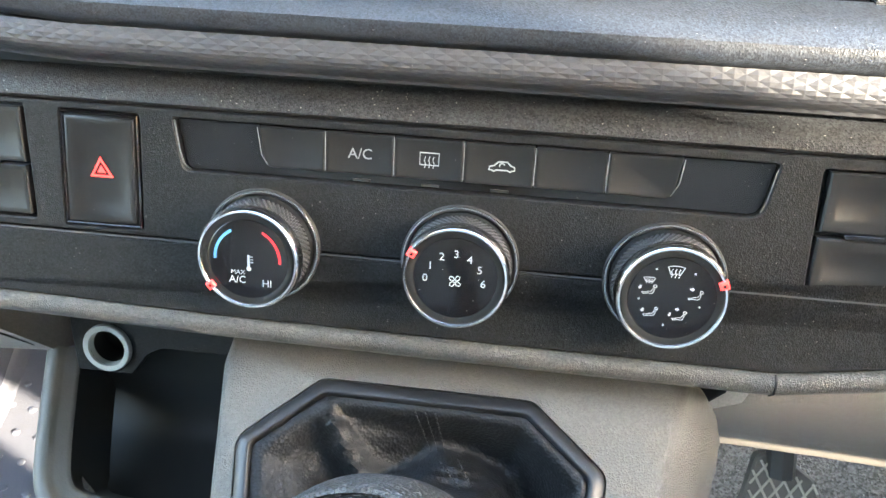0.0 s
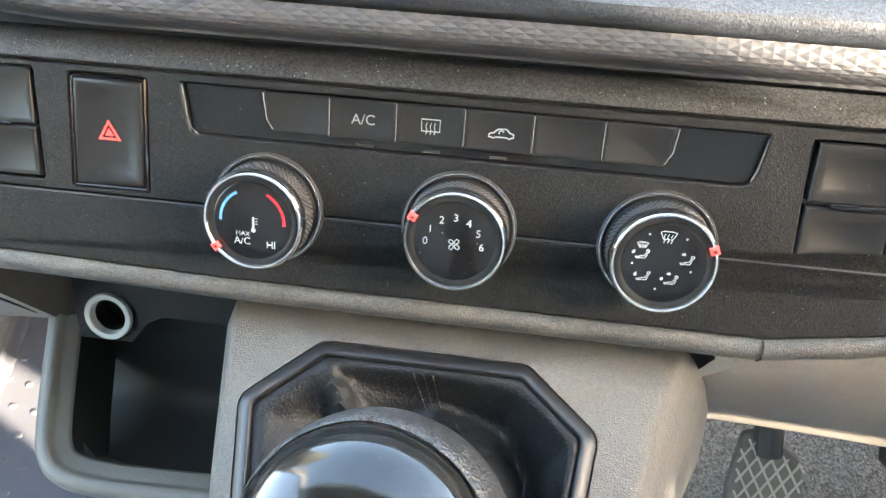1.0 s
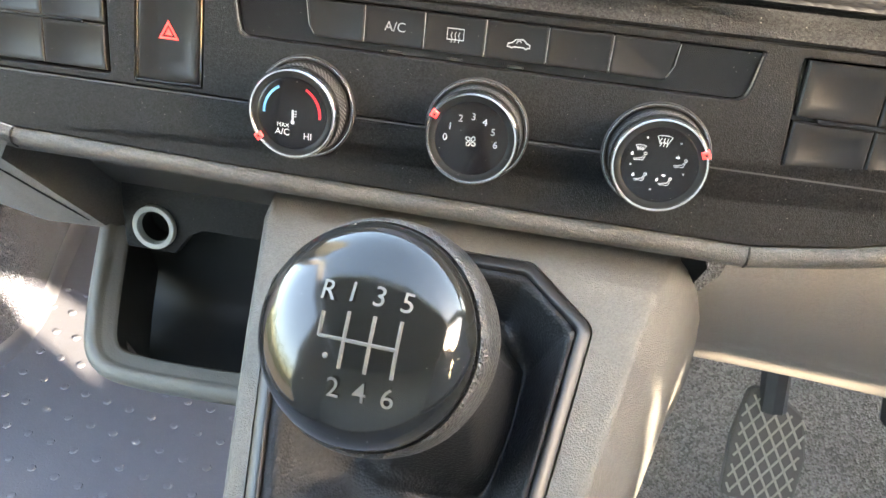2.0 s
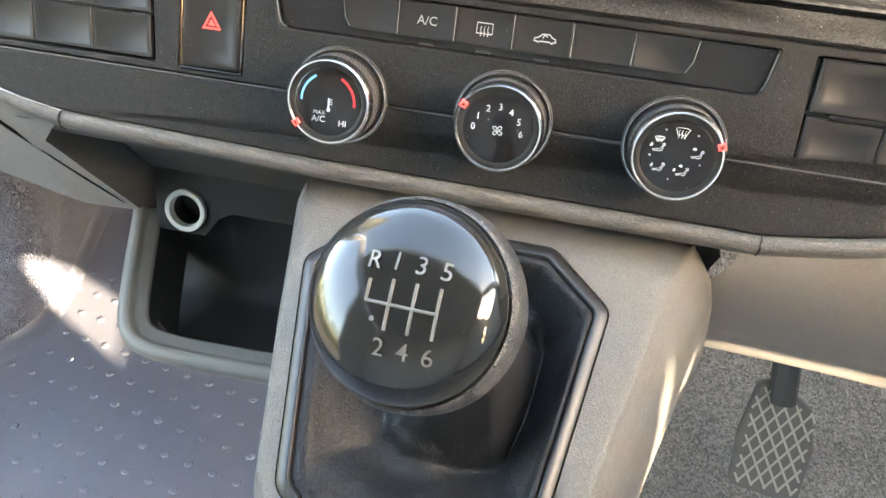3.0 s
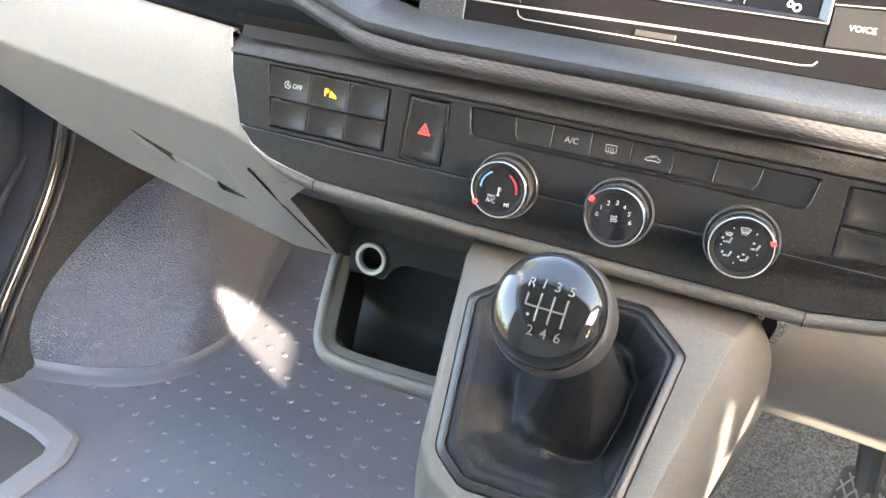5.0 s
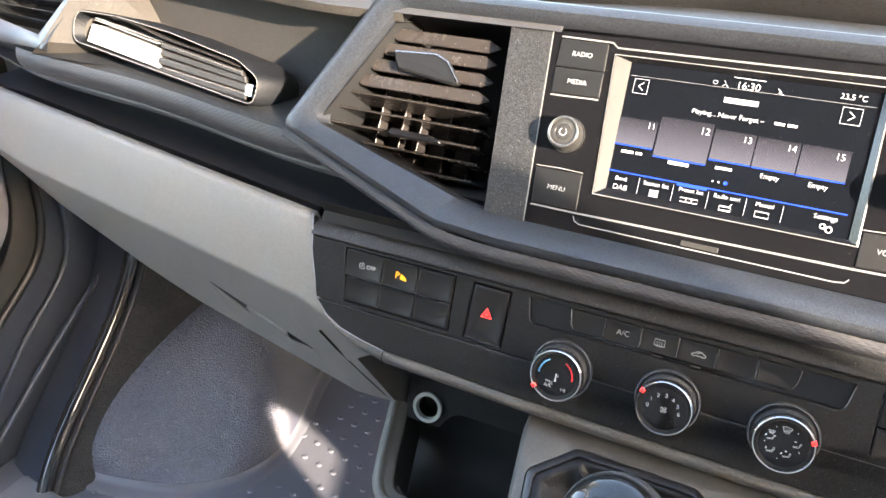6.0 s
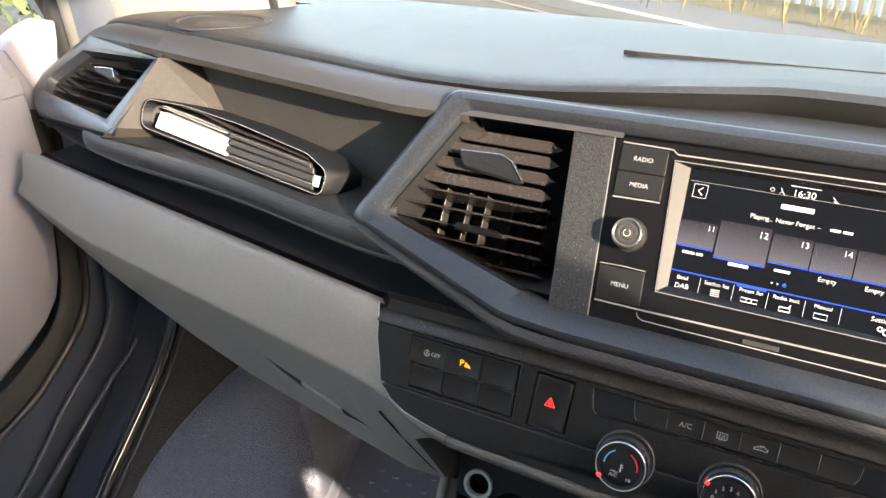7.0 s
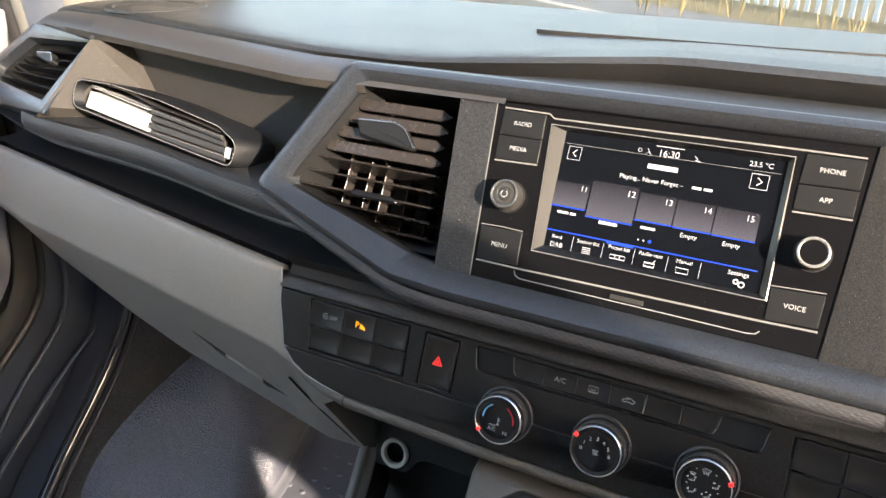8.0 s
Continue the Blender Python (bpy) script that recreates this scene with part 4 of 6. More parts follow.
def build_radio():
    hu = thing("car_radio", UPPER @ Vector((-18, 0, 0)), "gloss black car radio with a lit touch screen and silver bezel", "car radio")
    face = [(-146.3, 131.6), (109.2, 135.2), (101.4, -1.5), (-135.9, -1.5)]
    scr_out = [(-101.5, 120.6), (64.6, 122.2), (66.2, 26.6), (-94.4, 26.2)]
    scr_in = [(-89.6, 117.2), (60.6, 118.6), (60.8, 30.2), (-86.8, 32.6)]
    part("fascia", plate(UPPER, face[::-1], -10, 0, 0.5, holes=[rounded(scr_out, 1.5, 2)]), STRIP, hu, "gloss black fascia")
    for kind, sides, mt in (("silver_bezel", (3,), SILVER), ("bezel_slope", (0, 1, 2), STRIP)):
        bm = bmesh.new()
        z, a, b, c = ring(bm, UPPER, scr_out, -4), ring(bm, UPPER, scr_out, 0.5), ring(bm, UPPER, inset(scr_out, 1.0), 1.0), ring(bm, UPPER, scr_in, -2.6)
        for k in sides:
            m = (k + 1) % 4
            for p, q in ((z, a), (a, b), (b, c)):
                bm.faces.new((p[k], p[m], q[m], q[k]))
        bmesh.ops.delete(bm, geom=[v for v in bm.verts if not v.link_faces], context="VERTS")
        part(kind, bm, mt, hu, "silver screen bezel" if mt is SILVER else "", smooth=20)
    part("screen_outline", stroke(UPPER, inset(scr_out, 0.5), 0.7, 0.95, True), EDGE, hu)
    screen = part("touch_screen", plate(UPPER, inset(scr_in, -1.5), -5, -2.7, 0.1), SCREENM, hu, "lit radio screen with station list")
    part("edge_line", stroke(UPPER, [(-146.4, 131.6), (-136.2, -1.0)], 0.9, 0.35), EDGE, hu)
    part("edge_line", stroke(UPPER, [(-139.6, 127.8), (-104, 127.6), (-100, 124.6), (66, 127.0), (104.6, 127.2)], 1.2, 0.35), EDGE, hu)
    part("edge_line", stroke(UPPER, [(-134.2, 11.6), (-101, 11.6), (66.4, 13.6), (98.6, 14.6)], 1.4, 0.35), EDGE, hu)
    part("edge_line", stroke(UPPER, [(-138.4, 87.6), (-104.8, 88.6)], 1.2, 0.5), EDGE, hu)
    part("edge_line", stroke(UPPER, [(69, 86.6), (104, 87.4)], 1.2, 0.5), EDGE, hu)
    part("edge_line", stroke(UPPER, [(-136.4, 38.6), (-120, 39.2), (-103.4, 38.8)], 0.7, 0.5), EDGE, hu)
    part("edge_line", stroke(UPPER, [(66.6, 37.4), (98.8, 39.2)], 0.7, 0.5), EDGE, hu)
    for word, pts in (("RADIO", [(-139.2, 107.4), (-105.4, 107.8), (-106.4, 126.2), (-139.6, 126.2)]), ("MEDIA", [(-138.2, 89.0), (-104.8, 89.8), (-105.4, 107.0), (-139.2, 106.6)]),
                      ("MENU", [(-134.0, 13.2), (-102.0, 13.2), (-103.6, 37.8), (-136.2, 37.4)]), ("PHONE", [(69.2, 105.4), (104.2, 106.4), (104.6, 125.6), (70.2, 124.8)]),
                      ("APP", [(69.2, 88.0), (103.8, 88.8), (104.2, 105.6), (69.2, 104.6)]), ("VOICE", [(67.2, 15.2), (98.2, 16.6), (98.8, 37.6), (67.0, 36.2)])):
        key = part("key", plate(UPPER, rounded(pts, 0.8, 2), -2, 1.0, 0.4), BUTTON, hu)
        cu, cv = sum(p[0] for p in pts) / 4, sum(p[1] for p in pts) / 4
        writing("marking", word, UPPER, cu, cv, 3.2, 1.1, WHITE, key)
    for cu, cv, r, txt in ((-120.4, 62.2, 11.2, True), (86, 62, 10.4, False)):
        kn = part("volume_knob" if txt else "tuning_knob", lathe(UPPER, cu, cv, [(r + 1.2, -1), (r + 1.2, 0.6), (r, 0.8)], 48), DARK, hu)
        bm = bmesh.new()
        rows = [ring(bm, UPPER, [(cu + (rr + (0.3 if k % 2 else 0)) * math.cos(2 * math.pi * k / 80), cv + (rr + (0.3 if k % 2 else 0)) * math.sin(2 * math.pi * k / 80)) for k in range(80)], n) for rr, n in ((r - 0.2, 0.6), (r - 0.5, 11.0))]
        bridge(bm, *rows)
        part("knurled_side", bm, KNOBTOP if txt else BUTTON, kn, smooth=None)
        part("rim", lathe(UPPER, cu, cv, [(r - 0.5, 10.8), (r - 0.7, 12.2), (r - 1.6, 12.6), (r - 2.4, 12.2), (r - 2.6, 11.6)], 64, cap=False), KNOBTOP if txt else EDGE, kn)
        if txt:
            part("cap", lathe(UPPER, cu, cv, [(r - 2.4, 11.2), (r - 3.0, 11.0), (r - 3.4, 11.5), (r - 5.6, 11.7), (r - 6.0, 11.3)], 48), KNOBTOP, kn, "turned silver cap", smooth=30)
            part("cap_centre", lathe(UPPER, cu, cv, [(r - 5.9, 11.2), (r - 6.1, 11.7), (r - 6.4, 11.8)], 40), SILVER, kn)
        else:
            part("cap", lathe(UPPER, cu, cv, [(r - 2.4, 11.4), (r - 2.6, 11.8)], 48), STRIP, kn)
        if txt:
            part("power_symbol", stroke(UPPER, arc(cu, cv, 2.4, 120, 420, 14), 0.55, 11.95), LITW, kn)
    part("disc_slot", stroke(UPPER, [(-103.2, 9.4), (-101.6, 6.2), (-98, 4.6), (58, 4.0), (64, 4.8), (66, 7.2)], 0.8, 0.2), GREYPRINT, hu)
    part("disc_tab", plate(UPPER, rect(-31.6, -8.6, 5.6, 9.0), -1, 0.9, 0.3), SILVER, hu)
    # the lit picture
    n = -2.5
    for u0, u1, v0, v1 in ((-88.6, -63.2, 63.4, 81), (-62, -28.6, 59.4, 85.2), (-27.6, -2.6, 63.6, 82.6), (-1.8, 23.2, 63.4, 82), (24, 51.4, 63.2, 82)):
        part("tile", patch(UPPER, rect(u0, u1, v0, v1), n), TILE, screen)
        part("blue_line", stroke(UPPER, [(u0, v0 - 0.6), (u1, v0 - 0.6)], 0.9, n), LITB, screen)
    part("blue_line", stroke(UPPER, [(-88, 44.8), (57, 44.6)], 0.9, n), LITB, screen)
    part("blue_line", stroke(UPPER, [(-43, 43.6), (-24, 43.6)], 1.4, n), LITB, screen)
    part("page_dot", spot(UPPER, -14.2, 49.8, 1.3, n), LITB, screen)
    for u in (-22, -18.4):
        part("page_dot", spot(UPPER, u, 49.8, 0.6, n), LITW, screen)
    W = lambda s, u, v, h: writing("screen_text", s, UPPER, u, v, h, n + 0.25, LITW, screen)
    for s, u, v, h in (("16:30", -14.6, 111.6, 4.6), ("Playing... Never Forget –", -22.6, 91.6, 3.1), ("23.5 °C", 45, 113.8, 3.4),
                       ("11", -67, 77.4, 3.9), ("12", -33.4, 79.6, 4.4), ("13", -7.4, 78.4, 4.0), ("14", 18.6, 77.8, 4.0), ("15", 45.8, 77.4, 4.0),
                       ("Empty", 10, 58.4, 3.1), ("Empty", 37.6, 58.2, 3.1),
                       ("Band", -78.4, 40.4, 2.7), ("DAB", -77.8, 34.6, 3.4), ("Station list", -55.4, 40.6, 2.7), ("Preset list", -33.2, 41.0, 2.7), ("Radio text", -11.2, 41.2, 2.7), ("Manual", 11.4, 40.8, 2.7), ("Settings", 46, 40.6, 3.0)):
        W(s, u, v, h)
    # station and artist names, as plain bars
    for u0, u1, v, h in ((-27.0, -6.4, 101.6, 4.2), (5.2, 11.4, 91.6, 2.2), (12.8, 18.6, 91.6, 2.2), (-82.6, -74.4, 58.6, 2.2), (-73.2, -68.8, 58.6, 2.2), (-51.6, -38.4, 56.6, 2.8), (-22.4, -12.4, 58.6, 2.2)):
        part("screen_bar", stroke(UPPER, [(u0, v), (u1, v)], h * 0.8, n + 0.2, False), LITW, screen)
    for u in (-66.4, -44.4, -22.4, 0.4, 22.0):
        part("screen_symbol", stroke(UPPER, [(u, 32.2), (u, 43)], 0.3, n + 0.2, False), LITW, screen)
    part("screen_symbol", stroke(UPPER, rect(-84.6, -75.4, 97.6, 107.0), 0.45, n + 0.2, True), LITW, screen)
    part("screen_symbol", stroke(UPPER, [(-78.4, 105), (-81.4, 102.4), (-78.4, 99.8)], 0.7, n + 0.2, False), LITW, screen)
    part("screen_symbol", stroke(UPPER, rect(40.6, 51.4, 97.6, 107.6), 0.45, n + 0.2, True), LITW, screen)
    part("screen_symbol", stroke(UPPER, [(44.6, 105.2), (47.8, 102.6), (44.6, 100)], 0.7, n + 0.2, False), LITW, screen)
    for k in range(4):
        part("screen_symbol", stroke(UPPER, [(-58.6, 32.8 + k * 1.3), (-52.6, 32.8 + k * 1.3)], 0.5, n + 0.2, False), LITW, screen)
    part("screen_symbol", stroke(UPPER, rect(-38.6, -28, 33.4, 36), 0.55, n + 0.2, True), LITW, screen)
    for u in (-35, -31.6):
        part("screen_symbol", stroke(UPPER, [(u, 33.4), (u, 36)], 0.5, n + 0.2, False), LITW, screen)
    part("screen_symbol", stroke(UPPER, rect(-14.4, -7.6, 32.8, 35.4), 1.0, n + 0.2, True), LITW, screen)
    part("screen_symbol", stroke(UPPER, [(-9, 35.4), (-7.4, 37.8)], 0.6, n + 0.2, False), LITW, screen)
    part("screen_symbol", stroke(UPPER, rect(6.8, 14.8, 33, 36.4), 0.6, n + 0.2, True), LITW, screen)
    part("screen_symbol", stroke(UPPER, arc(45.4, 35.2, 1.4, 0, 350, 10), 0.9, n + 0.2, True), LITW, screen)
    part("screen_symbol", stroke(UPPER, arc(49.0, 33.8, 1.8, 0, 350, 10), 0.9, n + 0.2, True), LITW, screen)
    part("screen_symbol", stroke(UPPER, [(-24, 116.4), (-5, 116.4)], 0.5, n + 0.2, False), LITW, screen)
    part("screen_symbol", stroke(UPPER, arc(-34.6, 111.8, 1.3, 0, 350, 8), 0.35, n + 0.2, True), LITW, screen)
    part("screen_symbol", stroke(UPPER, [(-29.4, 113.8), (-28, 111.4), (-30, 110), (-28.4, 111.4), (-26.6, 109.8)], 0.4, n + 0.2, False), LITW, screen)
    part("screen_symbol", stroke(UPPER, [(2.6, 113), (5, 111), (3.2, 110.4), (6.6, 109.6)], 0.5, n + 0.2, False), LITW, screen)
    part("screen_rule", stroke(UPPER, [(-88, 108.8), (58, 109.8)], 0.25, n), GREYPRINT, screen)


build_radio()


def build_centre_vent():
    vent = thing("centre_air_vent", UPPER @ Vector((-230, 60, -20)), "black centre air vent with horizontal slats", "air vent")
    poly = [(-264, 132), (-178.4, 135), (-166.4, -2), (-189, 5), (-317, 41)]
    bm = bmesh.new()
    a, b = ring(bm, UPPER, poly, -2), ring(bm, UPPER, inset(poly, 4), -62)
    bridge(bm, a, b)
    bm.faces.new(b)
    part("housing", bm, DARK, vent)

    def left_at(v):
        return float(np.interp(v, [0, 6, 41, 132], [-172, -189, -317, -264])) if v < 41 else -317 + (v - 41) / 91 * 53
    for k, v in enumerate((122, 110, 97, 84, 68.5, 55.5, 43, 31, 18)):
        u0, u1 = max(left_at(v) - 8, -318), -184.5
        if k < 4:      # upper leaves tip down and show their broad face
            pts = [(u0 + 5, v), (u1 - 12, v), (u1, v - 5.6), (u1 - 10, v - 9.5), (u0 + 6, v - 9.5), (u0, v - 4)]
            bm = plate(UPPER, rounded(pts[::-1], [1.5] * 6, 2), -15, -12.5, 0.7)
        else:
            bm = bmesh.new()
            rows = [[UPPER @ Vector((u, v + dv, nn)) for dv, nn in ((0.9, -12), (0.2, -10.6), (-0.8, -11.4), (-5.0 if k == 4 else -2.0, -40), (-3.8 if k == 4 else -0.6, -40))] for u in (u0, u1)]
            loft(rows, closed=True, bm=bm, cap=True)
        part("slat", bm, SLAT, vent)
    for u in (-283, -262, -246, -222, -200):
        foot = 44 - 0.28 * (u + 317)
        part("rear_fin", plate(UPPER, rect(u - 0.45, u + 0.45, foot, 79), -58, -36, 0.2), SLAT, vent)
    part("thumb_tab", plate(UPPER, rounded([(-268, 101), (-266, 103.5), (-231, 105), (-222, 101), (-210, 86), (-216, 84.5), (-262, 90)][::-1], 2.5, 3), -13, -5.0, 1.6), BUTTON, vent, "grained thumb tab with a bright edge")
    part("tab_edge", tube([UPPER @ Vector((u, v, -5.0)) for u, v in ((-266, 102.6), (-232, 104.4), (-222, 100.6), (-210.5, 87))], 0.0009, 6), CHROMEDULL, vent)
    part("thumb_tab", plate(UPPER, rounded([(-258, 41), (-256, 45.5), (-222, 45), (-213, 42), (-214, 39.5), (-254, 39.5)][::-1], 1.5, 3), -13, -4, 1.4), STRIP, vent)


build_centre_vent()
LVENT = basis((-0.698, 0.311, 1.266), (0.92, -0.3853, 0.0722), (0.22, 0.6599, 0.7184)) @ MM


def build_side_vent():
    vent = thing("side_air_vent", LVENT @ Vector((-100, 40, -10)), "black side air vent in a satin surround", "air vent")
    inner = [(-180, 66), (12, 82), (-8, 1), (-219, -1), (-238, 18)]
    outer = [(-196, 92), (42, 84), (34, -12), (-205, -31), (-284, 2)]
    crest = [(-190, 86), (40, 82), (32, -8), (-210, -22), (-270, 6)]
    bm = bmesh.new()
    loops = [ring(bm, LVENT, rounded(p, [12, 3, 3, 20, 16], 5), n) for p, n in (([(-196, 92), (0, 84), (-10, -12), (-205, -31), (-284, 2)], -40), (outer, -6), (crest, 2.5), (inset(inner, -5), 2.5), (inner, 0), (inner, -12))]
    for vert in loops[2]:
        q = LVENT.inverted() @ vert.co
        if q.x > 16:
            vert.co = LVENT @ Vector((q.x, q.y, q.z - 7))
    for row in loops[3:]:      # the bar beside the shelf leans towards the vent
        for vert in row:
            q = LVENT.inverted() @ vert.co
            if q.x > -14:
                vert.co = LVENT @ Vector((q.x, q.y, q.z - 9))
    for a, b in zip(loops, loops[1:]):
        bridge(bm, a, b)
    part("surround", bm, FRAMEM, vent, smooth=50)
    bm = bmesh.new()
    a, b = ring(bm, LVENT, inset(inner, -1), -10), ring(bm, LVENT, inset(inner, 3), -45)
    bridge(bm, a, b)
    bm.faces.new(b)
    part("housing", bm, DARK, vent)
    for u0, v0, u1, v1 in ((-152, 55, 8, 64), (-168, 44, 5, 53), (-186, 30, 2, 41), (-212, 17, -2, 28), (-206, 6, -5, 16)):
        pts = [LVENT @ Vector((u0, v0, -6)), LVENT @ Vector((u1, v1, -6))]
        rows = [[LVENT @ Vector((u, v + dv, nn)) for dv, nn in ((0.9, -7), (0, -5.4), (-1.2, -7), (-2.2, -28), (0, -28))] for u, v in ((u0, v0), (u1, v1))]
        part("slat", loft(rows, closed=True, cap=True), STRIP, vent)
    part("thumb_tab", plate(LVENT, rounded([(-116, 51), (-62, 55.5), (-40, 46), (-48, 42.5), (-110, 46)], 2, 3), -10, -2, 1.2), DARK, vent)
    part("tab_edge", tube([LVENT @ Vector((u, v, -2.0)) for u, v in ((-115, 50.6), (-62, 55.2), (-41, 46.2))], 0.0008, 6), CHROMEDULL, vent)
    fill = []
    for k in range(15):
        f = k / 14
        x = -0.895 + 0.25 * f
        fill.append([Vector((x, front_y(x) + 0.012, 1.334 - front_drop(x))), Vector((x, front_y(x) + 0.003, 1.3325 - front_drop(x))), LVENT @ Vector((-226 + 262 * f, 87 - 3 * f, -5))])
    part("upper_fillet", loft(fill), FRAMEM, vent, smooth=60)


build_side_vent()


def build_glove_box():
    box = thing("glove_box", (-0.55, 0.3, 0.98), "grey grained plastic glove box lid with a recessed latch", "glove box")
    xs = span(-0.888, -0.485, 20) + span(-0.478, -0.340, 60) + span(-0.333, -0.312, 3)
    rows = []

    def lid_face(x, z, deep=0.0):
        """A point of the lid's lower face at the height z, set in by deep."""
        g = glove_y(x)
        bz = float(np.interp(x, [-0.97, -0.83, -0.65, -0.555, -0.41, -0.27], [1.045, 1.008, 0.98, 0.970, 0.966, 0.962])) + 0.006
        tz = 1.113 + 0.022 * max(0, (-0.75 - x) / 0.15)
        return (x, g - 0.0188 + 0.0688 * (tz - z) / (tz - bz) + 0.88 * deep, z + 0.45 * deep)

    def pull(x):
        """Upper edge, lower edge and depth of the finger pull."""
        f = max(0.0, min(1.0, (x + 0.474) / 0.130))
        lens = math.sin(math.pi * f) ** 0.8
        top = 1.0530 - 0.0355 * f
        return top, top - 0.0210 * lens, 0.012 * min(1.0, lens * 2)
    for x in xs:
        g = glove_y(x)
        rz = 1.117 + 0.022 * max(0, (-0.75 - x) / 0.15)
        bz = float(np.interp(x, [-0.97, -0.83, -0.65, -0.555, -0.41, -0.27], [1.045, 1.008, 0.98, 0.970, 0.966, 0.962]))
        zt, zb, deep = pull(x)
        slot = [lid_face(x, zt + 0.0005), lid_face(x, zt, deep), lid_face(x, zb, deep * 0.9), lid_face(x, zb - 0.0005)]
        rows.append([(x, g + 0.012, 1.182), (x, g + 0.005, 1.1850), (x, g - 0.0005, 1.1853), (x, g - 0.004, 1.182), (x, g - 0.010, 1.155), (x, g - 0.0208, rz + 0.004), (x, g - 0.021, rz), (x, g - 0.0188, rz - 0.004), *slot, (x, g + 0.05, bz + 0.006), (x, g + 0.054, bz), (x, g + 0.075, bz + 0.002)])
    # its end runs round the control panel's rounded corner
    e = [(-307.6, 92.0), (-304, 64), (-300.5, 50), (-297.5, 40), (-292, 25), (-283, 14.4), (-269, 7.4), (-250, 2.8), (-229, -0.8)]
    turn = [(-308, 87, -14), (-308, 89.6, -6), (-307.6, 89.6, -1.2), (-307.2, 86, -1.2), (-302.4, 57.5, -1.2), (-287, 18.5, -1.2), (-279, 12, -1.2), (-269, 7.4, -1.2), (-250, 2.8, -1.2), (-229, -0.8, -1.0)]
    last = [LOWER @ Vector(p) for p in turn] + [Vector(p) for p in ((-0.2765, 0.224, 1.066), (-0.274, 0.256, 1.014), (-0.2715, 0.2885, 0.962), (-0.2715, 0.292, 0.958), (-0.2715, 0.312, 0.960))]
    first = [Vector(p) for p in rows[-1]]
    rows.append([p.lerp(q, 0.5) for p, q in zip(first, last)])
    rows.append(last)
    part("lid", loft(rows), GREY, box, "grey grained lid", smooth=55)
    bm = bmesh.new()
    bm.faces.new([bm.verts.new(p) for p in rows[0]])
    part("lid_end", bm, GREY, box)
    rows = []
    for (u, v), k in zip(((-226, -1.2), (-238, 0.9), (-250, 2.8), (-260, 4.8), (-269, 7.4), (-277, 10.6), (-283, 14.4)), (1.0, 0.98, 0.9, 0.76, 0.55, 0.32, 0.1)):
        rows.append([LOWER @ Vector((u - dv * 0.25 * k, v + dv * k, 0.6 + dn * k)) for dv, dn in ((0.4, -0.4), (-1.0, 1.4), (-3.4, 2.0), (-6.4, 1.0), (-9.0, -2.6), (-11.0, -9.6), (-13.0, -22.0))])
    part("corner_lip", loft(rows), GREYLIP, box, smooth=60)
    part("shut_line", tube([(-0.309, 0.2262, 1.0755), (-0.2995, 0.2325, 1.058), (-0.291, 0.2475, 1.030), (-0.285, 0.2655, 1.000), (-0.279, 0.2835, 0.971)], 0.0011, 6), DARK, box)
    part("pale_edge", tube([LOWER @ Vector((u + 0.3, v, -0.7)) for u, v in e], 0.0007, 6), DOORG, box)
    # the latch's tab in the finger pull
    tab = []
    for x in span(-0.428, -0.378, 10):
        zt, zb, deep = pull(x)
        tab.append([lid_face(x, zt + 0.0002, 0.006), lid_face(x, zt - 0.0012, 0.0015), lid_face(x, zt - 0.004, -0.0012), lid_face(x, zb - 0.001, -0.0008), lid_face(x, zb - 0.0022, 0.001)])
    # near-black skin just inside the pull: its shade put into colour
    slit = []
    for x in span(-0.4735, -0.3445, 40):
        zt, zb, deep = pull(x)
        slit.append([lid_face(x, zt - 0.0001, 0.0012 * min(1, deep / 0.012)), lid_face(x, zb + 0.0003, 0.0012 * min(1, deep / 0.012))])
    part("slot_shade", loft(slit), DARK, box)
    part("latch", loft(tab), GREY, box, smooth=40)
    part("latch_pin", tube([lid_face(-0.3825, 1.0190, 0.0005), lid_face(-0.378, 1.0180, 0.0005)], 0.0018, 8), CHROME, box)


build_glove_box()


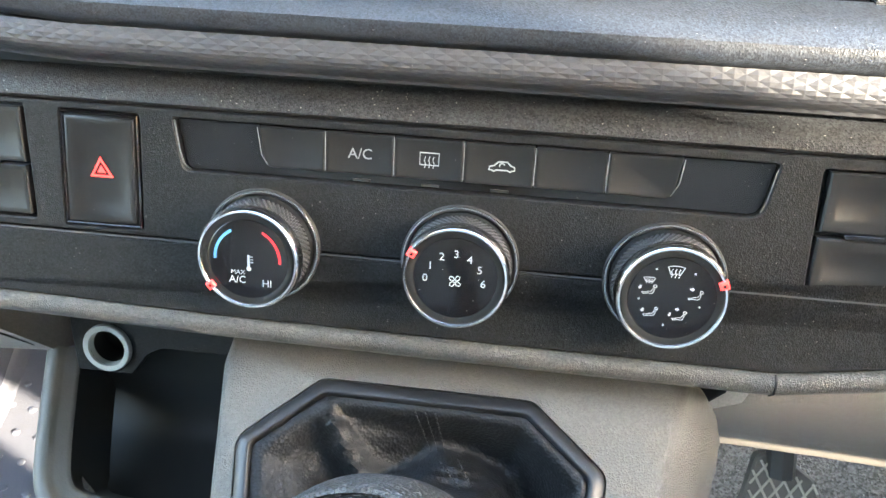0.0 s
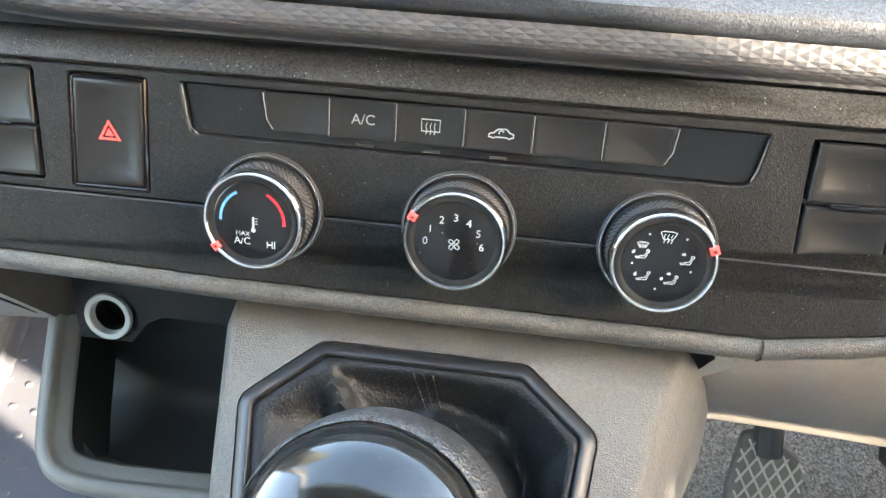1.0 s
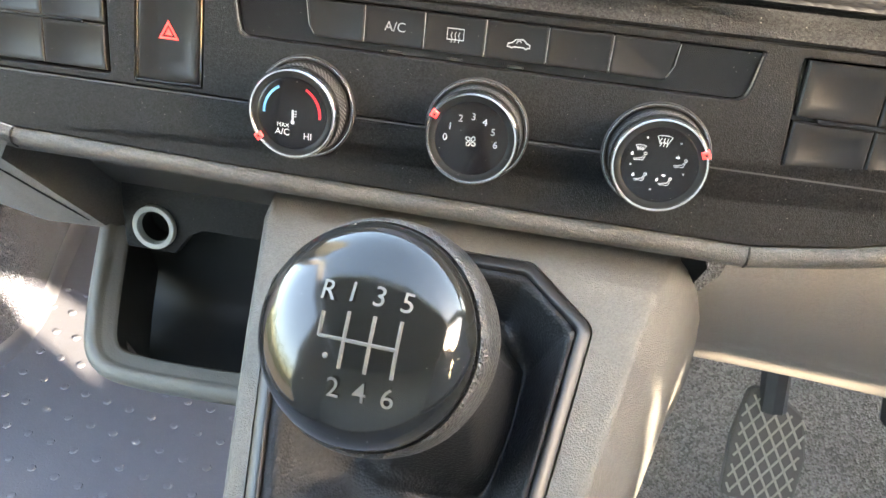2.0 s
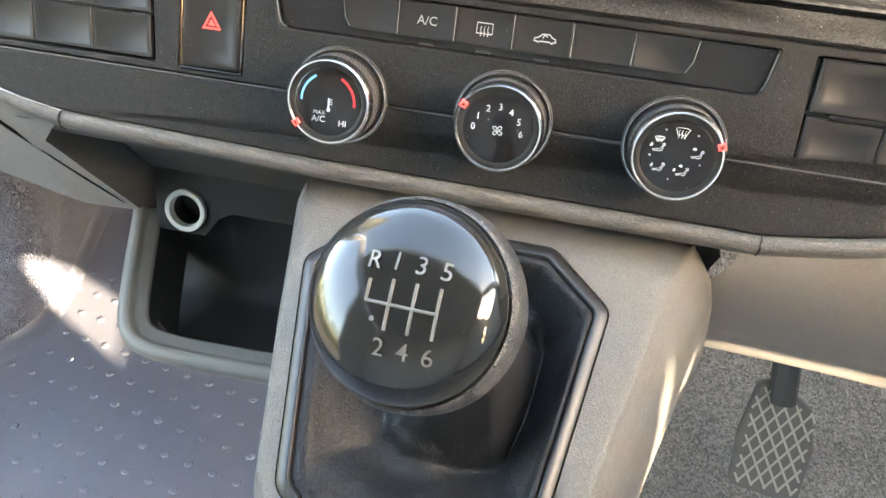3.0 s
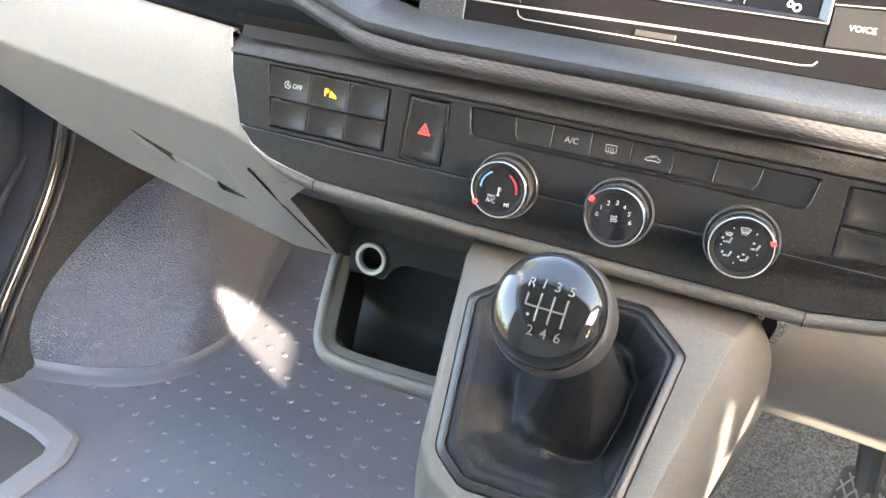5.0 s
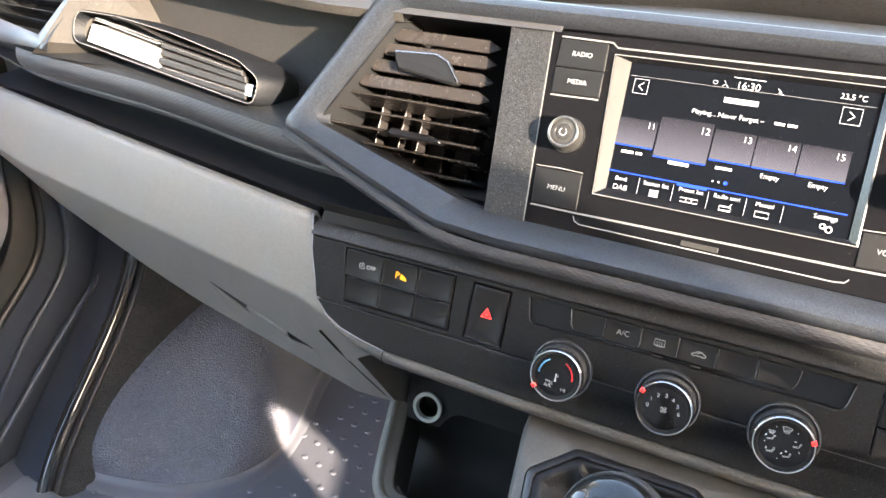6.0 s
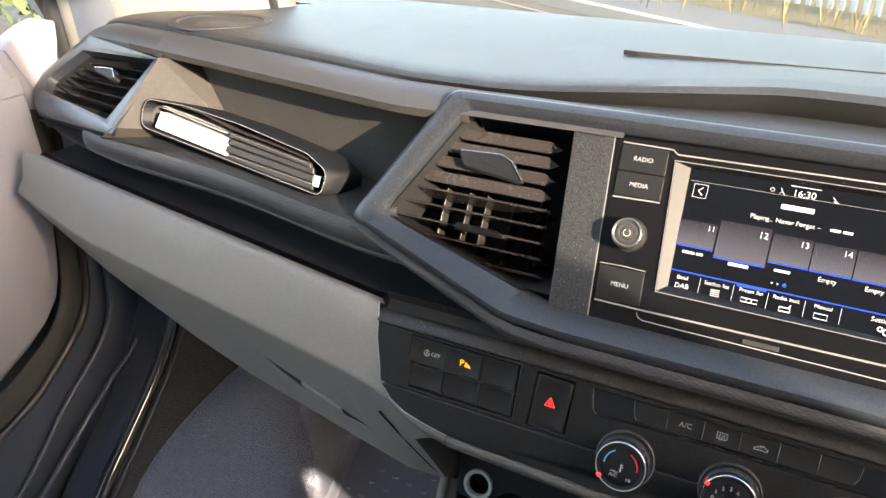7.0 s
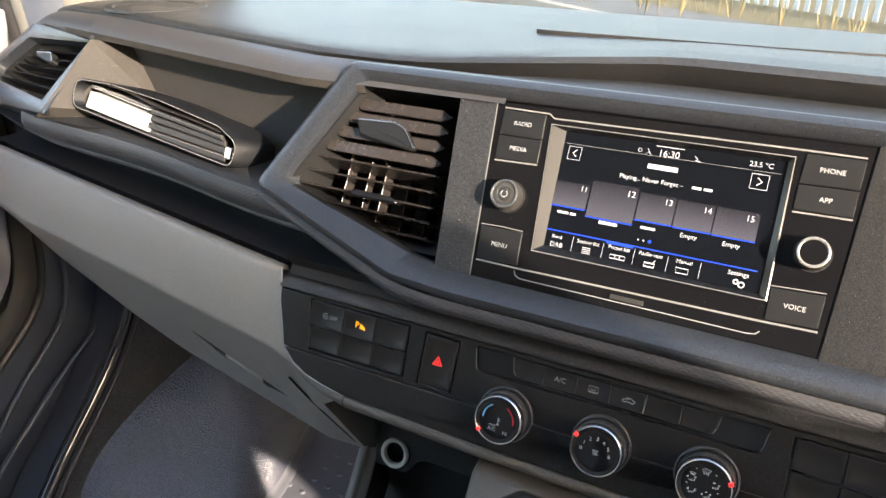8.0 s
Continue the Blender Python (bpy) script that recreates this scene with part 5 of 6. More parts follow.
def build_under_panel():
    """Padded grey lip under the control panel and the driver's knee panel."""
    lip = thing("lower_trim", (0.0, 0.2, 1.08), "grey leather-grained padded lip under the control panel", "trim")
    pts = [(-229, -0.8), (-170, -2), (-112, -3.6), (0, -4.4), (99, -4.8), (133, 0.2), (200, 15), (330, 49)]
    rows = []
    for u, v in pts:
        rows.append([LOWER @ Vector((u, v + 0.6, -3)), LOWER @ Vector((u, v + 0.4, 0.4)), LOWER @ Vector((u, v - 1.0, 2.0)), LOWER @ Vector((u, v - 3.4, 2.6)), LOWER @ Vector((u, v - 6.4, 1.6)),
                     LOWER @ Vector((u, v - 9, -2)), LOWER @ Vector((u, v - 11, -9)), LOWER @ Vector((u, v - 13, -24))])
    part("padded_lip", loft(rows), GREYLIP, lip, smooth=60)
    part("seam", tube([LOWER @ Vector((98, v, n)) for v, n in ((-4.2, 0.7), (-5.8, 2.4), (-8.2, 2.9), (-11.2, 1.9), (-13.6, -1.6))], 0.0005, 6), DARK, lip)
    part("seam", tube([LOWER @ Vector((-228, v, n)) for v, n in ((-0.4, 0.7), (-1.8, 2.4), (-4.2, 2.9), (-7.2, 1.9), (-9.6, -1.6))], 0.0005, 6), DARK, lip)
    # walls under the lip, above the pocket: recess shade put into dark grey
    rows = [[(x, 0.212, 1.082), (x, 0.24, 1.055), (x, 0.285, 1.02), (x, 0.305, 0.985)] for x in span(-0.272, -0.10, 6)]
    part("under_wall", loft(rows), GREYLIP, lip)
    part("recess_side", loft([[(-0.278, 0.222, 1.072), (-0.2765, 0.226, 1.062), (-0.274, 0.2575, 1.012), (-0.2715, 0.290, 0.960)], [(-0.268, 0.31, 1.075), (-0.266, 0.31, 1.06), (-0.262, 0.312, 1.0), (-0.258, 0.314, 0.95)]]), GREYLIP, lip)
    # near-black sheet stands in for the deep shade of the recess
    part("recess_shade", loft([[(x, 0.312, 1.075), (x, 0.313, 0.93)] for x in (-0.275, -0.10)]), DARK, lip)
    knee = thing("knee_panel", (0.3, 0.3, 0.9), "grey knee panel under the dashboard, warm light put into its beige", "knee panel")
    rows = []
    for x in span(0.092, 0.75, 22):
        v = float(np.interp(x, [0.099, 0.133, 0.2, 0.33, 0.75], [-4.8, 0.2, 15, 49, 160])) - 9.5
        e = LOWER @ Vector((0, v, -4))
        dz = -0.02 * (x - 0.12) - 0.25 * max(0, x - 0.12) ** 2
        f = LOWER @ Vector((0, v - 8, -10))
        rows.append([(x, e.y, e.z), (x, f.y, f.z), (x, 0.248, 1.012), (x, 0.306, 0.937), (x, 0.316, 0.9225 + dz), (x, 0.3175, 0.9185 + dz), (x, 0.320, 0.9155 + dz), (x, 0.338, 0.8850 + dz), (x, 0.3395, 0.8815 + dz), (x, 0.343, 0.8795 + dz), (x, 0.40, 0.885 + dz)])
    part("panel", loft(rows), KNEE, knee, smooth=40)
    # panel's side in near-black: the shadow beside the console put into colour
    part("side_edge", loft([[(0.088, 0.206, 1.074), (0.088, 0.25, 1.004), (0.088, 0.312, 0.912), (0.088, 0.349, 0.868)], [(0.086, 0.24, 1.074), (0.086, 0.28, 1.004), (0.086, 0.34, 0.912), (0.086, 0.38, 0.868)]]), DARK, knee)


build_under_panel()


def build_console():
    """The gear lever's housing with bezel, boot, lever and knob."""
    con = thing("gear_console", (-0.02, 0.2, 0.9), "grey grained plastic gear lever console", "console")
    top = [(-112, 44), (78, 44), (68, 18), (55, -40), (41, -100), (33, -116), (16, -125), (-20, -128), (-64, -125.5), (-82, -116), (-92, -98), (-103, -24), (-110.5, 30)]
    hole = [(-68, 24.6), (13.5, 24.2), (42, 0), (28, -97), (20, -114), (-60, -116.5), (-81.5, -101), (-97, -1)]
    M = SHIFT
    bm = bmesh.new()
    o = rounded(top, [2, 2, 14, 60, 16, 12, 20, 20, 14, 14, 12, 20, 10], 5)
    h = rounded(hole, [8, 8, 8, 10, 14, 14, 12, 8], 4)

    def dip(v):
        """How far the housing falls away under the fascia's lip."""
        return -10.0 * max(0.0, (v - 25) / 19) ** 1.3
    ro = [bm.verts.new(M @ Vector((p[0], p[1], dip(p[1])))) for p in inset(o, 5)]
    hi, hd = ring(bm, M, inset(h, -0.6), 0), ring(bm, M, h, -6)
    edges = [bm.edges.new((ro[i - 1], ro[i])) for i in range(len(ro))] + [bm.edges.new((hi[i - 1], hi[i])) for i in range(len(hi))]
    bmesh.ops.triangle_fill(bm, use_beauty=True, use_dissolve=False, edges=edges)
    bridge(bm, hi, hd)
    # sides: a rolled edge, then a flank that swells towards the driver and tucks in below
    flank = ((0.0004, -3.0, -3.0, -3.0), (0.0016, -1.2, -1.2, -1.2), (0.0045, 0.6, 0.2, 0), (0.010, 5.5, 2.5, 0.8), (0.020, 11.5, 5.0, 1.6), (0.034, 16.0, 7.0, 2.4), (0.052, 18.5, 8.0, 2.6), (0.075, 20.5, 2.0, 2.0), (0.10, 20.0, -22.0, 1.0), (0.13, 18.0, -60.0, 0), (0.17, 11.0, -105.0, -4), (0.21, 0.0, -150.0, -8))
    rings, n = [ro], len(o)
    for drop, right, fore, left in flank:
        row = []
        for i in range(n):
            e = Vector(o[(i + 1) % n]) - Vector(o[i - 1])
            q = Vector((e.y, -e.x)).normalized()
            if q.dot(Vector(o[i]) - Vector((-25, -40))) < 0:
                q = -q
            r, f, l = max(0, q.x), max(0, -q.y), max(0, -q.x)
            out = right * r * r * (0.72 + 0.28 * max(0, (o[i][1] + 100) / 144)) + fore * f * f + left * l * l
            p = M @ Vector((o[i][0], o[i][1], dip(o[i][1])))
            w = Vector((q.x, q.y, 0)) * out * 0.001 if drop > 0.003 else M.to_3x3() @ Vector((q.x, q.y, 0)) * out
            p = p + w + Vector((0, 0, -drop))
            p.z = max(p.z, 0.95 - 0.55 * (p.y - 0.06))      # open underneath
            row.append(bm.verts.new(p))
        rings.append(row)
    for p, q in zip(rings, rings[1:]):
        bridge(bm, p, q)
    bm.faces.new(rings[-1])
    part("housing", bm, CONSOLE, con, smooth=60)
    # bezel: climbs inwards to a crest, then drops to the leather
    radii = [8, 8, 8, 10, 14, 14, 12, 8]
    bm = bmesh.new()
    rings = [ring(bm, M, rounded(inset(hole, d), [max(3.0, q - 0.6 * d) for q in radii], 4), n) for d, n in ((0.1, -6), (0.1, 0.4), (0.6, 1.1), (4.4, 2.5), (5.0, 2.55), (5.5, 2.2), (6.2, -0.6), (6.4, -8))]
    for p, q in zip(rings, rings[1:]):
        bridge(bm, p, q)
    part("bezel", bm, BEZELM, con, "satin black boot bezel", smooth=50)
    return rounded(inset(hole, 6.3), [max(3.0, q - 4) for q in radii], 4)


BOOT_EDGE = build_console()
KNOB_AXIS = Vector((-0.16, -0.68, 0.72)).normalized()
KNOB_C = Vector((-0.0182, 0.0602, 1.1576))


def build_lever():
    lever = thing("gear_lever", SHIFT @ Vector((-30, -40, 0)), "black gear lever with a leather boot and a domed shift-pattern knob", "gear lever")
    axis = KNOB_AXIS
    edge = BOOT_EDGE
    fine = []
    for a, b in zip(edge, edge[1:] + edge[:1]):
        m = max(1, int(math.dist(a, b) / 4))
        fine += [(a[0] + (b[0] - a[0]) * k / m, a[1] + (b[1] - a[1]) * k / m) for k in range(m)]
    edge = fine
    n = len(edge)
    neck = KNOB_C - axis * 0.050
    side = Vector((1, 0, 0))
    inv = SHIFT.inverted()
    tip = inv @ (neck - axis * 0.004)

    def near(u, v, line):
        """Signed distance to a polyline and how far along it, 0 to 1."""
        best = None
        for k, (a, b) in enumerate(zip(line, line[1:])):
            a, b, p = Vector(a), Vector(b), Vector((u, v))
            d = b - a
            f = max(0.0, min(1.0, (p - a).dot(d) / d.length_squared))
            q = p - (a + d * f)
            s = q.length * (1 if d.x * q.y - d.y * q.x > 0 else -1)
            if best is None or abs(s) < abs(best[0]):
                best = (s, (k + f) / (len(line) - 1))
        return best

    def bell(x, w):
        return math.exp(-(x / w) ** 2)

    def boot_point(u, v, s):
        """The leather at the share s of the way from the rim at (u, v) to the lever's neck."""
        ang = math.atan2(v + 42, u + 28)
        c, d = math.cos(ang), math.sin(ang)
        tu, tv = tip.x + 13.0 * c, tip.y + 13.0 * d
        # it sags into a trough, then climbs the lever as a loose sleeve
        g = 0.60 * min(1, s / 0.5) ** 0.9 if s < 0.5 else 0.60 + 0.40 * ((s - 0.5) / 0.5) ** 0.75
        pu, pv = u + (tu - u) * g, v + (tv - v) * g
        deep = 15.0 + 7.0 * max(0.0, d) + 5.0 * max(0.0, c) - 6.0 * max(0.0, -c) * max(0.0, d)
        climb = max(0.0, (s - 0.44) / 0.56)
        h = 0.6 + 1.6 * math.sin(math.pi * min(1, s / 0.10)) - deep * math.sin(math.pi / 2 * min(1, s / 0.46)) ** 1.6 + (tip.z + deep) * climb ** 1.35
        calm = math.sin(math.pi * min(1, s * 5.5 + 0.02) / 2) ** 2 * (1 - s) ** 0.5
        d1, f = near(pu, pv, [(-68, 22), (-63, 9.7), (-57.4, 0), (-51, -8.5), (-43, -19)])          # sharp fold from the corner
        h += calm * (16.0 * math.exp(-abs(d1 - 1) / 4.0) - 11.0 * bell(d1 + 10, 7.0)) * (0.75 + 0.25 * f)
        d1, f = near(pu, pv, [(-34, -12), (-31, -7), (-24.5, -2.5), (-18, 0.5), (-5.6, -0.5), (6.6, -5), (10.5, -15), (11, -32)])   # gathered roll behind the lever
        h += calm * (17.0 * bell(d1 + 4.0, 6.0) - 5.0 * bell(d1 - 9, 5.0)) * min(1, 4 * f) * min(1, 3 * (1 - f))
        d1, f = near(pu, pv, [(-57, 15), (-37, 12), (-11, 11), (5, 2), (16, -14)])      # valley below the far edge
        h -= calm * 5.0 * bell(d1, 6.0)
        d1, f = near(pu, pv, [(-10, -6), (2, -22), (6, -44), (0, -62)])             # tuck beside it
        h += calm * (3.5 * bell(d1, 5.0) - 3.0 * bell(d1 - 9, 6))
        d1, f = near(pu, pv, [(-62, -44), (-48, -66), (-24, -76)])       # fold in front of the lever
        h += calm * (2.6 * bell(d1, 6) - 2.6 * bell(d1 - 11, 8))
        d1, f = near(pu, pv, [(-80, -86), (-52, -92), (-20, -98), (6, -90)])
        h += calm * (2.0 * bell(d1, 8) - 1.6 * bell(d1 - 14, 9))
        d1, f = near(pu, pv, [(34, 4), (24, -40), (12, -84)])
        h += calm * (2.4 * bell(d1, 7) - 2.4 * bell(d1 + 12, 8))
        h += calm * (0.5 * math.sin(0.23 * pu + 0.14 * pv) + 0.4 * math.sin(0.3 * pv - 0.15 * pu + 1.0))
        return SHIFT @ Vector((pu, pv, h))
    levels = 64
    rows = [[boot_point(u, v, j / levels) for u, v in edge] for j in range(levels + 1)]
    for _ in range(1):      # the leather evens out its sharpest creases
        rows = [rows[0]] + [[(4 * row[i] + row[i - 1] + row[(i + 1) % n] + up[i] + down[i]) / 8 for i in range(n)] for up, row, down in zip(rows, rows[1:], rows[2:])] + [rows[-1]]
    part("boot", loft(rows, closed=True), LEATHER, lever, "soft black leather boot in loose folds", smooth=80)
    bm = bmesh.new()
    out = Vector((0, -0.482, 0.876)) * 0.0004
    for u in (-31.5, -27.4, -23.5):
        for k in range(11):
            s0 = 0.03 + 0.022 * k
            a, b = boot_point(u, 17.5, s0) + out, boot_point(u, 17.5, s0 + 0.014) + out
            tube([a, b], 0.00035 if u != -27.4 else 0.00025, 5, bm)
    # doubled seam on the gathered roll
    flat = [(inv @ p, p) for row in rows for p in row]
    for line in (((-19.5, -0.5), (-14.5, -6), (-9.5, -12)), ((-13, 1.5), (-9.7, -3.8), (-6, -9))):
        last = None
        for k in range(15):
            f = k / 14 * 2
            i = min(1, int(f))
            q = Vector(line[i]).lerp(Vector(line[i + 1]), f - i)
            top = max(((a, p) for a, p in flat if math.hypot(a.x - q.x, a.y - q.y) < 2.2), key=lambda ap: ap[0].z, default=None)
            if top is None:
                continue
            here = SHIFT @ Vector((q.x, q.y, top[0].z + 0.5))
            if last is not None and k % 2:
                tube([last, here], 0.00035, 5, bm)
            last = here
    part("stitches", bm, THREAD, lever)
    K = basis(KNOB_C, (side - axis * side.dot(axis)), axis.cross(side - axis * side.dot(axis))) @ Matrix.Diagonal((0.00115, 0.00115, 0.00115, 1))
    R = 24.3
    prof = [(8.6, -46), (9.4, -40), (10.2, -34), (12.5, -29), (17.0, -22.5), (21.0, -13.5), (23.2, -7), (24.3, 0), (24.0, 4), (23.6, 6.6), (23.0, 8.6), (22.5, 8.9), (22.2, 8.0)]
    part("grip", lathe(K, 0, 0, prof, 72), GRIPL, lever, "grained black grip ring", smooth=70)
    part("collar", lathe(K, 0, 0, [(12.6, -46), (13.6, -41), (12.6, -36), (10.5, -33)], 48), RUBBER, lever)
    dome = [(22.0, 8.8), (22.0, 10.4), (21.55, 12.3), (20.7, 14.2), (19.4, 16.0), (17.2, 17.6), (14.0, 18.9), (9.4, 19.8), (4.4, 20.15), (0.4, 20.2)]
    part("cap", lathe(K, 0, 0, dome, 72), CAPM, lever, "scratched clear-coated domed cap", smooth=70)
    def lift(u, v):
        r = math.hypot(u, v)
        return float(np.interp(r, [0.4, 4.4, 9.4, 14.0, 17.2, 19.4], [20.2, 20.15, 19.8, 18.9, 17.6, 16.0])) + 0.15
    TURN_K = -1.5
    c, s = math.cos(radians(TURN_K)), math.sin(radians(TURN_K))
    rot = lambda u, v: (u * c - v * s, u * s + v * c)

    def groove(pts, name="pattern_line"):
        path = []
        for a, b in zip(pts, pts[1:]):
            for k in range(5):
                q = rot(a[0] + (b[0] - a[0]) * k / 4, a[1] + (b[1] - a[1]) * k / 4)
                path.append(K @ Vector((q[0], q[1], lift(*q))))
        part(name, tube(path, 0.00042, 6), SILVERP, lever)
    ox, oy = 2.6, -1.2
    cols = [-7.6, -2.6, 2.4, 7.4]
    groove([(ox + cols[0], oy + 4.4), (ox + cols[0], oy), (ox + cols[1], oy)])
    groove([(ox + cols[1], oy), (ox + cols[3], oy)])
    for k in (1, 2, 3):
        groove([(ox + cols[k], oy + 5.2), (ox + cols[k], oy - 5.2)])
    q = rot(ox + cols[0] + 2.0, oy - 3.4)
    part("pattern_dot", lathe(K, q[0], q[1], [(0.55, lift(*q) - 0.1), (0.45, lift(*q) + 0.25)], 10), SILVERP, lever)
    for ch, u, v in (("R", cols[0] + 0.2, 8.2), ("1", cols[1], 8.6), ("3", cols[2] + 0.2, 8.6), ("5", cols[3] + 0.4, 8.4), ("2", cols[1] - 0.3, -8.8), ("4", cols[2] - 0.2, -8.8), ("6", cols[3] - 0.1, -8.8)):
        q = rot(ox + u, oy + v)
        P = K @ Vector((q[0], q[1], lift(*q) + 0.35))
        nrm = (K.to_3x3() @ Vector((q[0] / 34, q[1] / 34, 1.0))).normalized()
        ux = (K.to_3x3() @ Vector((c, s, 0))).normalized()
        ux = (ux - nrm * ux.dot(nrm)).normalized()
        writing("pattern_mark", ch, basis(P, ux, nrm.cross(ux)) @ MM, 0, 0, 4.3, 0.05, SILVERP, lever, bold=0.02)


GRIPL = material("grip_grain", (0.030, 0.030, 0.030), 0.36, grain=1.0, grain_scale=1300, voronoi=True, dust=0.5)
CAPM = material("clear_cap", (0.007, 0.008, 0.008), 0.11, coat=0.3, dust=0.5, rough_vary=0.08)
SILVERP = material("silver_print", (0.125, 0.122, 0.116), 0.4, metal=0.3, vary=0.3, vary_scale=300)
build_lever()


def build_pocket():
    """Open storage pocket with the power socket, left of the console."""
    poc = thing("storage_pocket", (-0.19, 0.25, 0.88), "dark open storage pocket with a grey moulded rim", "storage pocket")
    # rim path: down the side, round the corner, along the front
    path = [(-0.279, 0.2885, 0.9635), (-0.273, 0.262, 0.949), (-0.2665, 0.235, 0.934), (-0.260, 0.216, 0.9245), (-0.247, 0.2035, 0.9185), (-0.225, 0.199, 0.917), (-0.18, 0.1985, 0.9185), (-0.13, 0.199, 0.921), (-0.085, 0.2, 0.923)]
    for _ in range(2):      # round the corner off
        path = [path[0]] + [tuple(Vector(a).lerp(Vector(b), f)) for a, b in zip(path, path[1:]) for f in (0.25, 0.75)] + [path[-1]]
    n = len(path)
    rows, inner = [], []
    for i, p in enumerate(path):
        p = Vector(p)
        d = (Vector(path[min(i + 1, n - 1)]) - Vector(path[max(i - 1, 0)])).normalized()
        out = d.cross(Vector((0, -0.47, 0.88))).normalized()
        up = Vector((0, -0.47, 0.88))
        rows.append([p - out * 0.0202 - up * 0.010, p - out * 0.0195 - up * 0.0075, p - out * 0.0185 - up * 0.0062, p - out * 0.0125 - up * 0.0050, p - out * 0.0112 - up * 0.0042, p - out * 0.0104 - up * 0.0012, p - out * 0.0088 - up * 0.0002,
                     p - out * 0.0065 + up * 0.0002, p - out * 0.003 - up * 0.0010, p - out * 0.0008 - up * 0.0036, p - up * 0.008, p - out * 0.001 - up * 0.018, p - out * 0.006 - up * 0.036, p - out * 0.016 - up * 0.046])
        inner.append([p - out * 0.0202 - up * 0.0085, p - out * 0.021 - up * 0.030, p - out * 0.024 - up * 0.050])
    part("rim", loft(rows), GREYRIM, poc, "grey moulded rim", smooth=60)
    part("liner", loft(inner), POCKETM, poc)
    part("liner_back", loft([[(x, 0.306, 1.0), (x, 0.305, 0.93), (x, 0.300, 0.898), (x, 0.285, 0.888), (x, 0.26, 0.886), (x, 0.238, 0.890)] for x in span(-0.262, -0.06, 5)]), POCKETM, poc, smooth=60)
    step = [(-0.256, 0.243, 0.912), (-0.245, 0.239, 0.912), (-0.2247, 0.2249, 0.910), (-0.240, 0.224, 0.910), (-0.2515, 0.231, 0.911)]
    bm = bmesh.new()
    bm.faces.new([bm.verts.new(p) for p in step])
    part("step", bm, GREYLIP, poc)
    S = basis((-0.237, 0.291, 0.967), (1, 0, 0), (0, 0.36, 0.933)) @ MM
    part("socket_plate", plate(S, rounded([(-24, 18), (-21, -17), (14, -17), (24, -3), (34, 2), (150, 2), (150, 30), (-24, 30)], [3, 2, 2, 6, 6, 2, 2, 2], 3)[::-1], -8, 0, 0.6, holes=[arc(0, 0, 11.6, 360, 15, 23)]), PANEL, poc)
    sock = thing("power_socket", S @ Vector((0, 0, 0)), "twelve volt power socket with a pale translucent ring", "power socket")
    part("ring", lathe(S, 0, 0, [(15.0, 0), (15.0, 2.6), (14.4, 3.4), (11.6, 3.2), (10.9, 2.0), (10.7, -2)], 56, cap=False), RINGM, sock, "pale translucent ring")
    part("sleeve", lathe(S, 0, 0, [(10.9, 2), (10.6, -30), (0.5, -30)], 48, cap=False), DARK, sock)
    part("contact", lathe(S, 0, 0, [(3, -30), (2.6, -24), (0.5, -23)], 16), STEEL, sock)


RINGM = material("socket_ring", (0.42, 0.43, 0.40), 0.35, vary=0.08)
build_pocket()


def build_floor():
    arch = thing("wheel_arch", (-0.66, 0.5, FLOOR), "dark blue-black grained wheel arch cover in the footwell", "wheel arch")
    foot = [(-0.86, 0.296), (-0.80, 0.302), (-0.745, 0.314), (-0.69, 0.331), (-0.64, 0.359), (-0.607, 0.394), (-0.588, 0.436), (-0.584, 0.482), (-0.594, 0.53), (-0.612, 0.58), (-0.632, 0.64), (-0.655, 0.72)]
    for _ in range(2):
        foot = [foot[0]] + [tuple(Vector(p).lerp(Vector(q), f)) for p, q in zip(foot, foot[1:]) for f in (0.25, 0.75)] + [foot[-1]]
    cx, cy, rise = -0.84, 0.69, 0.215
    rows = []
    for j in range(25):
        el = math.pi / 2 * j / 24
        k = math.cos(el) ** 1.9
        # a swelling cover that leans back from its foot
        rows.append([(cx + (x - cx) * k, cy + (y - cy) * k, FLOOR - 0.004 + rise * math.sin(el)) for x, y in foot])
    part("cover", loft(rows), ARCHM, arch, smooth=80)
    welt = []
    for x, y in foot:
        d = Vector((x - cx, y - cy, 0)).normalized()
        p = Vector((x, y, FLOOR))
        welt.append([p + d * w + Vector((0, 0, h)) for w, h in ((-0.004, 0.016), (0.0005, 0.007), (0.007, 0.0035), (0.016, 0.0035), (0.021, 0.0002))])
    part("welt", loft(welt), VINYL, arch, "rolled vinyl edge", smooth=80)
    tagged(part("floor_stud", stud_mesh(), DOT), "raised grey studs moulded into the vinyl floor", "floor studs", kind="stuff")
    tray = thing("floor_tray", (-0.72, 0.15, FLOOR), "grey moulded recess frame in the cab floor", "floor tray")
    poly = [(-0.90, -0.05), (-0.672, -0.05), (-0.628, 0.192), (-0.643, 0.229), (-0.70, 0.243), (-0.90, 0.262)]
    edge = rounded(poly, [0.01, 0.01, 0.02, 0.016, 0.02, 0.01], 5)
    hole = rounded(inset(poly, 0.036), [0.008] * 6, 5)
    part("frame", plate(IDENT, edge, FLOOR, FLOOR + 0.010, 0.006, holes=[hole[::-1]]), TRAYFRAME, tray, smooth=40)
    part("well", plate(IDENT, inset(poly, 0.02), FLOOR - 0.003, FLOOR + 0.002, 0.0005), GREYLIP, tray)


